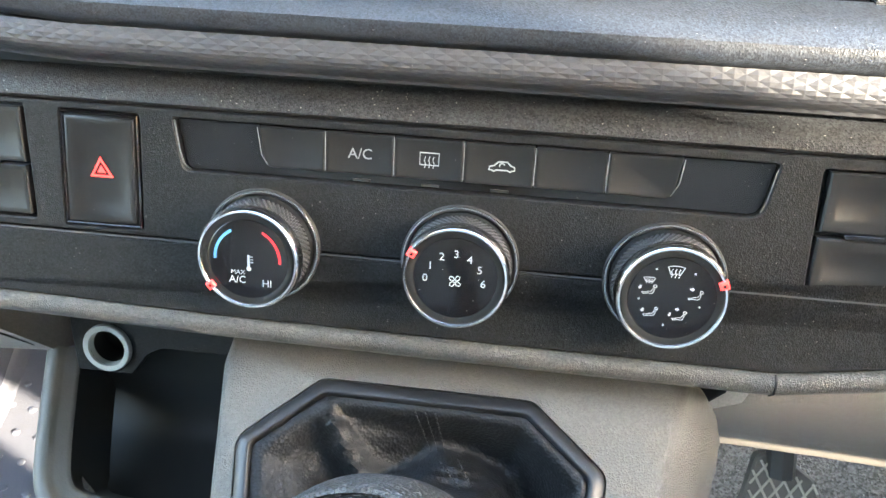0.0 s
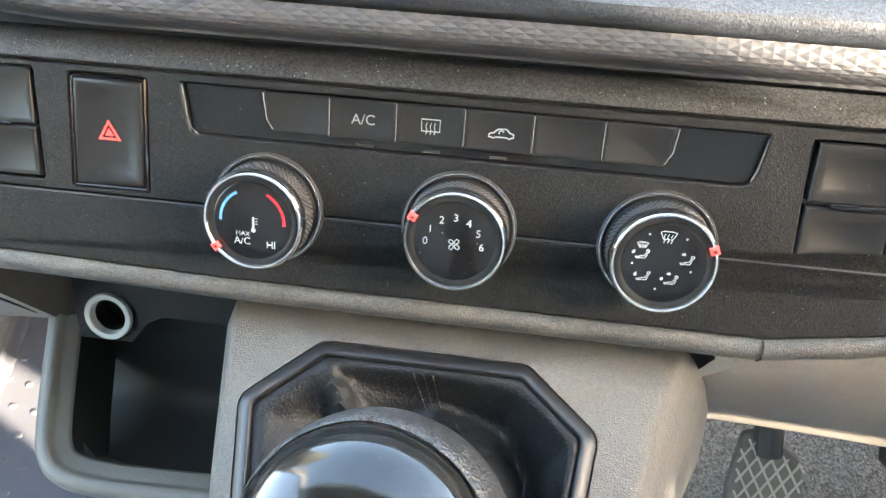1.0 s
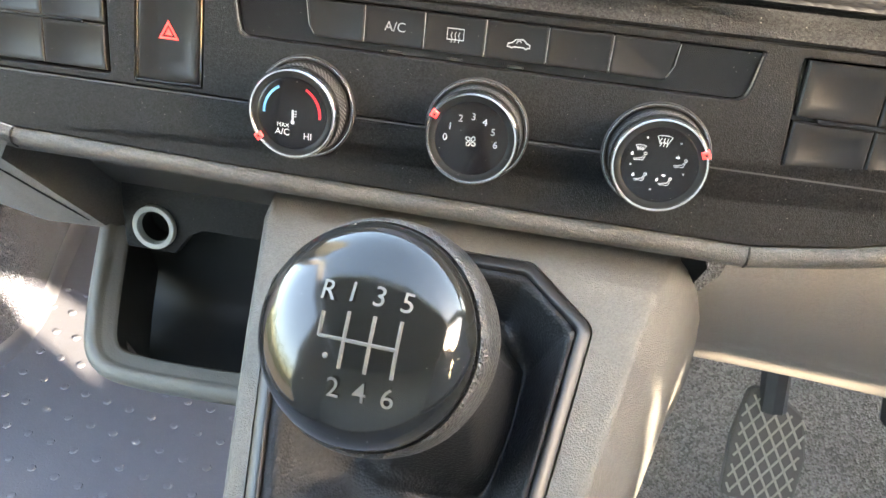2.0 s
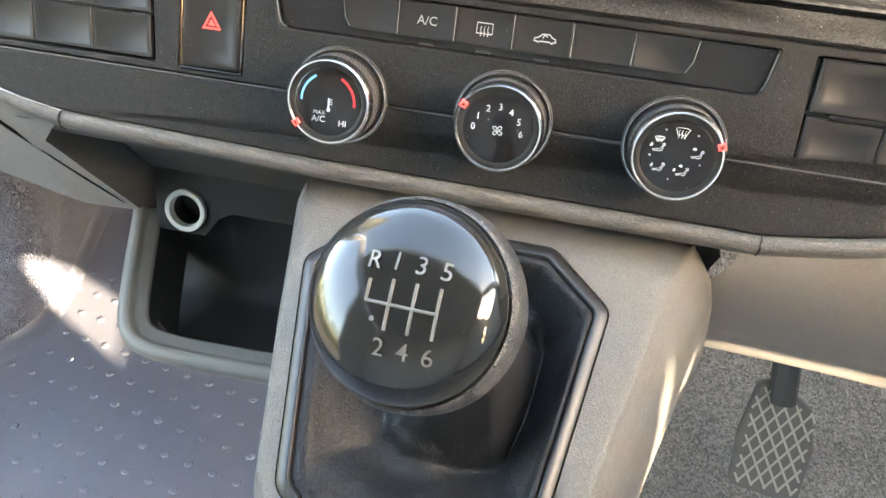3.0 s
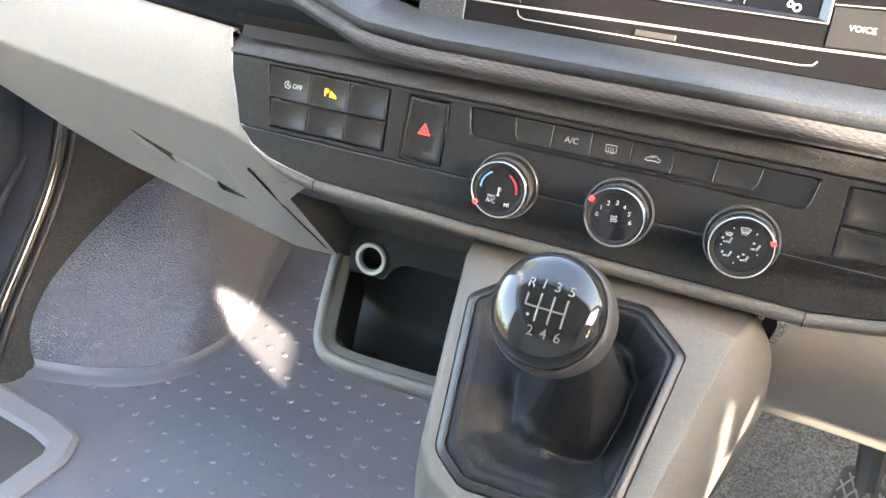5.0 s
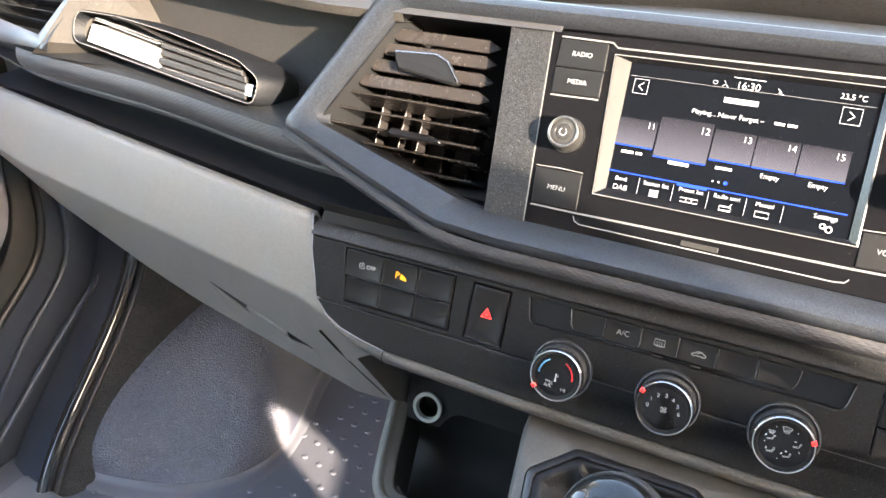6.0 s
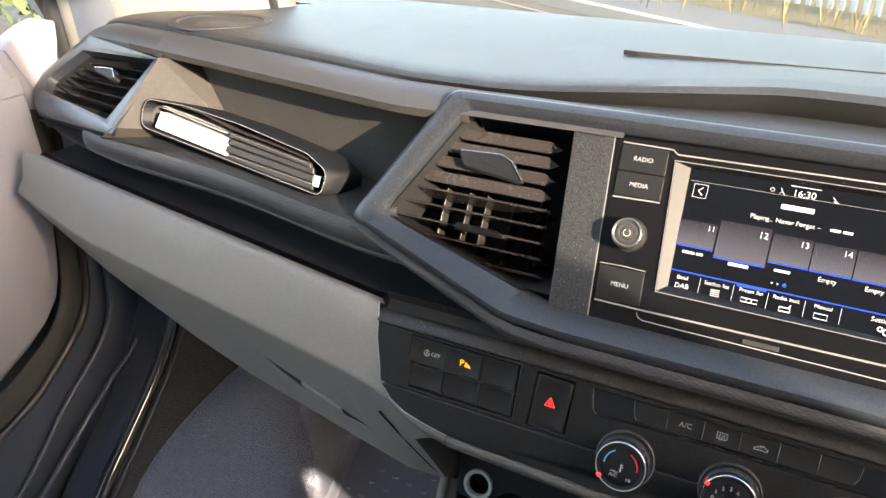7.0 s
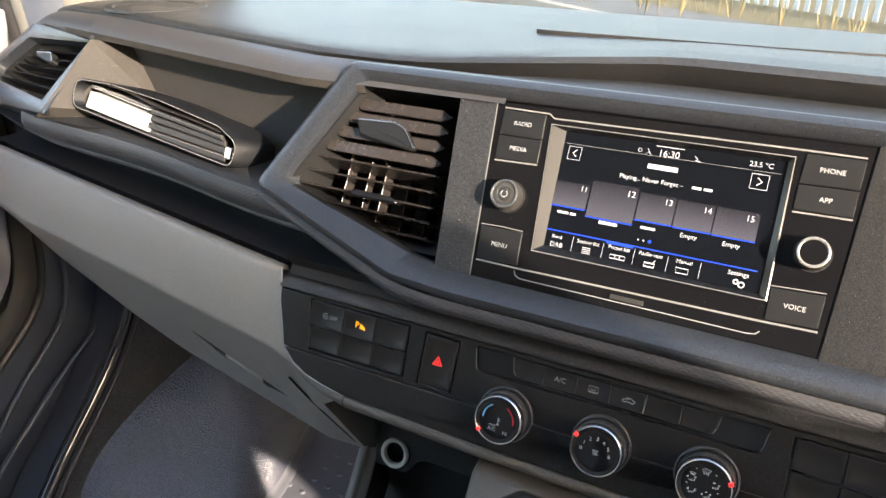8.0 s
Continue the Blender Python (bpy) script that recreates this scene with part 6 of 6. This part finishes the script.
def stud_mesh():
    """Small raised lozenges, in a grid that runs a little askew."""
    bm = bmesh.new()
    along, ahead = Vector((0.9888, -0.149)), Vector((0.02, 0.9998))
    random.seed(9)
    for r in range(-22, 15):
        for c in range(-24, 30):
            p = Vector((-0.346, 0.451)) + along * (0.0293 * c) + ahead * (0.0330 * r)
            x, y = p
            if not (-0.88 < x < -0.05 and -0.2 < y < 0.70) or (x < -0.60 and y < 0.27) or y > 0.29 and (x + 0.80) ** 2 / 0.055 + (y - 0.70) ** 2 / 0.175 < 1:
                continue
            s, h = 0.0043, 0.0016
            turn = radians(35 + random.uniform(-4, 4))
            rows = []
            for k, z in ((1.0, 0.0001), (0.86, h * 0.8), (0.62, h)):
                rows.append([bm.verts.new((x + s * k * 1.15 * math.cos(turn + a), y + s * k * math.sin(turn + a), FLOOR + z)) for a in (0.4, 1.2, 1.97, 2.77, 3.54, 4.34, 5.11, 5.91)])
            bridge(bm, rows[0], rows[1])
            bridge(bm, rows[1], rows[2])
            bm.faces.new(rows[2])
    return bm


build_floor()


def build_pedals():
    P = basis((0.2505, 0.402, 0.703), (0.995, -0.08, 0.02), (0.06, 0.62, 0.78))
    Q = P @ MM
    ped = thing("brake_pedal", (0.245, 0.41, 0.73), "worn rubber-faced foot pedal with a crossed grid", "pedal")
    out = rounded([(-26, 58), (-33, 10), (-31, -44), (31, -48), (34, 6), (24, 44), (-8, 64)], 7, 3)
    part("pad", plate(Q, out[::-1], -14, 0, 2), PEDALM, ped)
    for k in range(-6, 7):
        for sgn in (1, -1):
            pts = []
            for t in span(-70, 70, 71):
                u, v = k * 12 + t * 0.62 * sgn, t
                if abs(u) < 28.5 and -41 < v < 52 - (u + 14) * 0.32:
                    pts.append(Q @ Vector((u, v, 0.4)))
            if len(pts) > 4:
                part("rib", tube([pts[0], pts[-1]], 0.0011, 6), PEDALW, ped, "worn pale rib")
    part("arm", tube([(0.250, 0.430, 0.735), (0.243, 0.47, 0.80), (0.235, 0.50, 0.90), (0.235, 0.52, 1.05)], [0.012, 0.014, 0.016, 0.016], 8), STEEL, ped)
    acc = thing("pedal_bracket", (0.36, 0.45, 0.75), "dark bent steel pedal arm", "pedal arm")
    part("arm", tube([(0.345, 0.45, 0.87), (0.335, 0.44, 0.80), (0.338, 0.42, 0.765), (0.37, 0.40, 0.74), (0.43, 0.40, 0.73)], 0.008, 8), STEEL, acc)
    # carpet under the pedals
    rows = [[(x, -0.3, FLOOR + 0.004), (x, 0.40, FLOOR + 0.004), (x, 0.56, FLOOR + 0.06), (x, 0.655, FLOOR + 0.22), (x, 0.655, 1.0)] for x in span(0.075, 0.95, 12)]
    whole("footwell_carpet", loft(rows), CARPET, "dark grey carpet in the driver's footwell", "carpet", "structure", smooth=80)


build_pedals()


def build_folio():
    """An open leather document wallet standing on the shelf."""
    A, B = Vector((-0.648, 0.312, 1.252)), Vector((-0.385, 0.268, 1.252))
    u = (B - A).normalized()
    v = Vector((0, 0.34, 0.94)).normalized()
    v = (v - u * v.dot(u)).normalized()
    F = basis(A, u, v) @ MM
    L = 268
    wal = thing("document_wallet", A, "black stitched leather document wallet holding white papers on the shelf", "wallet")
    loop_o = rounded([(2, 10), (L, -3), (L + 2, 22), (L - 26, 33), (150, 42), (70, 45), (4, 42)], [18, 12, 12, 26, 40, 30, 18], 7)
    bm = bmesh.new()
    loop_i = inset(loop_o, 2.2)
    a, b, c, d = ring(bm, F, loop_o, -44), ring(bm, F, loop_o, 2.6), ring(bm, F, inset(loop_o, 0.9), 3.6), ring(bm, F, loop_i, 2.8)
    e = ring(bm, F, loop_i, -44)
    for p, q in ((a, b), (b, c), (c, d), (d, e)):
        bridge(bm, p, q)
    # cover in the dark leather, leaves and flap in its sunlit copy
    part("cover", bm, LEATHER, wal, "rounded stitched leather cover", smooth=60)
    part("back_leaf", plate(F, inset(loop_o, 2.4), -42, -40, 0.4), LEATHERLIT, wal)
    for k, (u0, u1, v0, v1, n1) in enumerate(((22, 133, 12, 31, -1.0), (24, 130, 33.4, 35.2, -4.0), (27, 126, 35.6, 37.0, -2.4))):
        part("paper_block" if k == 0 else "loose_sheet", plate(F, [(u0, v0 + 1.5), (u1, v0 - 5.0), (u1 - 4, v1 - 7), (u0 + 6, v1)], -36, n1, 0.5), PAPER, wal, "stack of white papers" if k == 0 else "")
    # leather pockets in steps, a pen clip at their end
    for u0, v0, u1, v1, w, n1 in ((134, 3, 250, 0.5, 6.5, -3.0), (132, 11, 250, 7.5, 6.0, -1.5), (134, 18.5, 248, 14.0, 5.5, -2.6), (136, 26, 246, 19.5, 4.5, 0.4)):
        part("inner_leaf", plate(F, [(u0, v0), (u1, v1), (u1 - 1, v1 + w), (u0 + 2, v0 + w)], -36, n1, 0.8), LEATHERLIT, wal)
        if v0 in (11, 18.5):
            continue
        bm = bmesh.new()
        for j in range(30):
            f0, f1 = (j + 0.2) / 30, (j + 0.75) / 30
            tube([F @ Vector((u0 + 2 + (u1 - u0 - 3) * f, v0 + w - 1.3 + (v1 - v0) * f, n1 + 0.2)) for f in (f0, f1)], 0.0003, 4, bm)
        part("stitches", bm, STITCH, wal)
    flap = []
    for f in span(0, 1, 24):
        u = 62 + 182 * f
        v = 40.5 - 15.5 * f + 2.2 * math.sin(f * 9.0) * (1 - f)
        flap.append([F @ Vector((u, v, -36)), F @ Vector((u, v + 0.3, 0.5)), F @ Vector((u, v + 1.2, 2.2)), F @ Vector((u, v + 2.2, 0.5)), F @ Vector((u, v + 2.6, -36))])
    part("flap", loft(flap), LEATHERLIT, wal, "wavy loose leather flap", smooth=60)
    part("clip", plate(F, rounded(rect(249, 258, 4, 15), 2, 3), -20, -2.0, 0.8), CHROME, wal, "small metal clasp")
    bm = bmesh.new()
    per = inset(loop_o, 1.6)
    k = len(per)
    for i in range(k):
        a, b = Vector(per[i]), Vector(per[(i + 1) % k])
        m = max(1, int((b - a).length / 3.4))
        for j in range(m):
            p, q = a.lerp(b, (j + 0.15) / m), a.lerp(b, (j + 0.75) / m)
            if (q - p).length > 0.4:
                tube([F @ Vector((p.x, p.y, 3.5)), F @ Vector((q.x, q.y, 3.5))], 0.0004, 4, bm)
    part("stitches", bm, STITCH, wal)


build_folio()


def build_left_door():
    """Passenger side: door trim, window opening, seals, sill and pillar."""
    door = thing("passenger_door", (-0.95, 0.0, 0.6), "pale grey passenger door trim, its lower edge painted in shade", "door")
    rows = []
    for y in span(0.10, 0.30, 10) + span(0.31, 0.385, 16):
        zt = float(np.interp(y, [0.10, 0.30, 0.384], [1.268, 1.281, 1.305]))
        zb = float(np.interp(y, [-1.0, 0.045, 0.259, 0.314, 0.345, 0.362, 0.374, 0.380, 0.385], [0.76, 0.80, 0.868, 0.896, 0.918, 0.938, 0.972, 1.02, 1.10]))
        rows.append([(-1.02, y, zt), (-0.96, y, zt), (-0.942, y, zt - 0.008), (-0.932, y, zt - 0.03), (-0.925, y, 1.245 if zt > 1.26 else zt - 0.05), (-0.9285, y, 1.242 if zt > 1.26 else zt - 0.052), (-0.925, y, 1.238 if zt > 1.26 else zt - 0.055),
                     (-0.915, y, (1.2 + zb) / 2), (-0.925, y, zb + 0.02), (-0.94, y, zb), (-0.975, y, zb - 0.004)])
    part("trim", loft(rows), DOORG, door, smooth=45)
    # the corner panel that carries the mirror
    S = basis((-0.93, 0, 0), (0, 1, 0), (0, 0, 1))
    part("corner_panel", plate(S, rounded([(0.372, 1.19), (0.432, 1.19), (0.446, 1.26), (0.455, 1.30), (0.457, 1.324), (0.440, 1.328), (0.415, 1.321), (0.372, 1.302)], [0.002, 0.004, 0.02, 0.02, 0.006, 0.01, 0.02, 0.002], 4), -0.03, 0.0, 0.004), DOORG, door, smooth=50)
    rows = [[(-0.965, y, 1.1), (-0.955, y, 0.80), (-0.95, y, 0.66), (-0.96, y, 0.55)] for y in span(0.10, 0.62, 8)]
    part("inner_skin", loft(rows), PAINT, door, "dark blue painted door inner")
    def bent(pts):
        for _ in range(2):
            pts = [pts[0]] + [tuple(Vector(p).lerp(Vector(q), f)) for p, q in zip(pts, pts[1:]) for f in (0.25, 0.75)] + [pts[-1]]
        return pts
    inner = bent([(-0.925, 0.386, 1.22), (-0.925, 0.384, 1.06), (-0.925, 0.376, 0.968), (-0.925, 0.350, 0.918), (-0.925, 0.312, 0.890), (-0.925, 0.258, 0.862), (-0.925, 0.10, 0.81)])
    outer = bent([(-0.950, 0.428, 1.22), (-0.950, 0.430, 1.04), (-0.950, 0.425, 0.935), (-0.950, 0.402, 0.885), (-0.950, 0.352, 0.845), (-0.950, 0.290, 0.800), (-0.950, 0.10, 0.745)])
    # the trim's return: its shadow is put into the darker colour
    part("shaded_return", loft([[Vector(p) + Vector((0.002, 0, 0.004)), Vector(p).lerp(Vector(q), 0.35) + Vector((0.010, 0, 0)), Vector(p).lerp(Vector(q), 0.75) + Vector((0.006, 0, 0)), Vector(q)] for p, q in zip(inner, outer)]), RETURNM, door, "lower edge of the trim with its shadow painted dark", smooth=70)
    part("door_seal", tube([Vector(p) + Vector((0.002, 0.004, -0.004)) for p in outer], 0.007, 10), SEALM, door, smooth=80)
    crease = bent([(-0.948, 0.470, 1.12), (-0.948, 0.468, 0.935), (-0.948, 0.460, 0.870), (-0.948, 0.430, 0.828), (-0.948, 0.345, 0.765), (-0.948, 0.285, 0.700), (-0.948, 0.20, 0.640)])
    part("crease", tube(crease, 0.0045, 8), PAINT, door, smooth=80)
    crease = bent([(-0.940, 0.545, 1.02), (-0.938, 0.542, 0.90), (-0.937, 0.530, 0.842), (-0.936, 0.498, 0.810), (-0.935, 0.405, 0.755), (-0.934, 0.315, 0.690), (-0.933, 0.22, 0.62)])
    part("crease", tube(crease, 0.005, 8), PAINT, door, smooth=80)
    whole("window_seal", tube([(-0.957, 0.482, 1.25), (-0.957, 0.468, 1.33), (-0.956, 0.42, 1.45), (-0.95, 0.27, 1.72)], 0.008, 8), SEALM, "black window seal beside the front pillar", "seal", "structure")
    pil = thing("front_pillar", (-0.9, 0.5, 1.3), "pale front pillar trim with a perforated speaker grille", "pillar")
    foot = [Vector(p) for p in ((-0.944, 0.532, 1.284), (-0.919, 0.507, 1.295), (-0.863, 0.522, 1.311), (-0.776, 0.555, 1.320), (-0.706, 0.582, 1.325), (-0.690, 0.607, 1.323), (-0.695, 0.667, 1.317))]
    rake = Vector((0.08, -0.40, 1.0))
    part("trim", loft([[p + rake * s for p in foot] for s in span(0, 0.62, 6)]), PILLAR, pil, smooth=70)
    part("screen_edge", tube([Vector((-0.687, 0.609, 1.323)) + rake * s for s in span(0, 0.6, 5)], 0.006, 8), SEALM, pil)
    def upright(xy):
        return [[(x, y - 0.10 * (z - 1.33) - 0.30 * max(0, z - 1.37), z) for x, y in xy] for z in span(1.10, 1.37, 6) + span(1.42, 1.95, 5)]
    part("frame_seal", loft(upright([(-0.975, 0.475), (-0.955, 0.461), (-0.945, 0.458), (-0.934, 0.462), (-0.931, 0.468)])), SEALM, pil, "black rubber door seal", smooth=70)
    part("frame_trim", loft(upright([(-0.932, 0.466), (-0.926, 0.462), (-0.914, 0.463), (-0.909, 0.468)])), GREYRIM, pil, smooth=70)
    part("frame_side", loft(upright([(-0.911, 0.4665), (-0.900, 0.470), (-0.885, 0.482), (-0.872, 0.502)])), PAINT, pil, "dark painted door frame", smooth=70)
    across = (Vector((-0.723, 0.486, 1.367)) - Vector((-0.786, 0.461, 1.366)))
    bm = bmesh.new()
    for r in range(16):
        for c in range(22):
            p = Vector((-0.8502, 0.5257, 1.3329)) + 1.08 * across * (c / 21 + 0.006 * r) + rake * (0.0042 * r) + Vector((0.0005, -0.0022, 0))
            o = basis(p, across, rake)
            bm.faces.new(ring(bm, o, [(0.0009 * math.cos(k * 1.0472), 0.0009 * math.sin(k * 1.0472)) for k in range(6)], 0))
    part("speaker_grille", bm, GREYLIP, pil)
    sp = thing("dash_speaker", (-0.64, 0.446, 1.346), "flush round speaker cover in the dashboard top", "speaker")
    SP = basis((-0.64, 0.446, 1.3515), (1, 0, 0), (0, 1, -0.02)) @ MM
    part("rim", lathe(SP, 0, 0, [(57, -3), (56, 0.6), (54, 1.0), (48, 0.3), (46, -2.0)], 48, cap=False), DASH, sp)
    part("grille", lathe(SP, 0, 0, [(46, -3), (45, -1.2), (24, -0.6), (0.5, -0.4)], 40), RUBBER, sp)
    slot = thing("demister_slot", (-0.05, 0.56, 1.345), "narrow dark demister slot in the dashboard top", "vent slot")
    D = basis((0.0, 0.57, 1.3485), (1, 0.0, 0), (0, 1, -0.05)) @ MM
    part("slot", plate(D, rounded([(-203, -48), (-185, -51), (30, -23), (350, 42), (350, 45.5), (30, -19.5), (-150, -45.5)], [1, 6, 30, 3, 3, 30, 10], 4), -6, 0.3, 0.2), RUBBER, slot)
    # sill, seal and kick trim beside the footwell
    sill = thing("door_sill", (-0.85, 0.2, 0.6), "dark sill trim with a shiny black edge", "sill")
    path = [(-0.862, 0.56, 1.06), (-0.862, 0.535, 0.94), (-0.862, 0.505, 0.855), (-0.861, 0.452, 0.785), (-0.858, 0.382, 0.722), (-0.853, 0.315, 0.668), (-0.848, 0.262, 0.612), (-0.845, 0.225, 0.55)]
    for _ in range(2):
        path = [path[0]] + [tuple(Vector(p).lerp(Vector(q), f)) for p, q in zip(path, path[1:]) for f in (0.25, 0.75)] + [path[-1]]
    part("edge", tube(path, 0.0125, 12), GLOSS, sill, "shiny black rubber edge", smooth=80)
    bead = [Vector(p) + Vector((0.018, 0.004, -0.004)) for p in path]
    part("bead", tube(bead, 0.0045, 8), SEALM, sill, smooth=80)
    rows = [[Vector(p) + Vector((-0.09, 0, -0.03)), Vector(p) + Vector((-0.03, 0, -0.006)), Vector(p)] for p in path]
    part("step_skin", loft(rows), PAINT, sill)
    rows = []
    for p in path:
        p = Vector(p)
        # towards the cover: down and a little back
        q = Vector((-0.792, p.y + 0.055, max(FLOOR - 0.006, p.z - 0.075)))
        a = p + Vector((0.020, 0.005, -0.004))
        m = (a + q) / 2 + Vector((0.006, -0.020, 0.012))
        rows.append([p + Vector((0.008, 0.0, 0.0))] + [a * (1 - f) ** 2 + m * (2 * f * (1 - f)) + q * (f * f) for f in span(0, 1, 9)] + [q + Vector((0.03, 0.05, -0.05))])
    part("kick_trim", loft(rows), KICKM, sill, "grained dark kick trim", smooth=70)


build_left_door()


def build_windscreen():
    W = basis((0.0, 0.93, 1.30), (1, 0, 0), (0, -1.17, 0.64))
    ws = plate(W, [(-0.85, 0), (0.95, 0), (0.80, 1.334), (-0.72, 1.334)], -0.005, 0.0, 0.001)
    g = whole("windscreen", ws, GLASS, "clear raked windscreen", "windscreen", "structure")
    g.visible_shadow = False
    # driver's side: pillar, open doorway, seats
    whole("pillar_driver", tube([(0.93, 0.6, 1.2), (0.90, 0.25, 1.6), (0.84, -0.24, 1.95)], 0.05, 8), PILLAR, "pale driver's side pillar trim", "pillar", "structure")
    whole("sill_driver", block(0.9, 1.0, -1.3, 0.6, 0.5, 0.72, 0.01), PAINT, "dark painted driver's door sill", "sill", "structure")
    # unseen panel added on the driver's side; its edge and holes shape the sun
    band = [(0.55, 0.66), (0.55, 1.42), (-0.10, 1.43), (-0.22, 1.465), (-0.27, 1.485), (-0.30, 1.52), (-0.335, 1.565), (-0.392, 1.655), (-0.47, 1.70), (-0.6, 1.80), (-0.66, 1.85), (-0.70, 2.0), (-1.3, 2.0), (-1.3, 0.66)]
    sun_holes = [[(-0.428, 1.232), (-0.418, 1.157), (-0.404, 1.091), (-0.318, 1.107), (-0.345, 1.157), (-0.388, 1.207)],
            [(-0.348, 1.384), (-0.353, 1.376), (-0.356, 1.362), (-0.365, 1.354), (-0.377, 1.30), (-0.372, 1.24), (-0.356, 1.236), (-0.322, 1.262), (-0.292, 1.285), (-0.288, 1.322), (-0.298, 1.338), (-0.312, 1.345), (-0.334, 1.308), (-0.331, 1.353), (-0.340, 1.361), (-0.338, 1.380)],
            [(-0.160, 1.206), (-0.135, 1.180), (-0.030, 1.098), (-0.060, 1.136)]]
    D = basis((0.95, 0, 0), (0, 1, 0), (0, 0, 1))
    whole("sun_mask", plate(D, band, -0.02, 0.02, 0.004, holes=[g[::-1] for g in sun_holes]), DOORG, "plain grey unseen panel added to shape the sun in the cab", "door", "structure")
    whole("header_rail", block(-0.8, 0.9, -0.29, -0.22, 1.95, 2.06, 0.01), LINING, "pale rail above the windscreen", "rail", "structure")


build_windscreen()
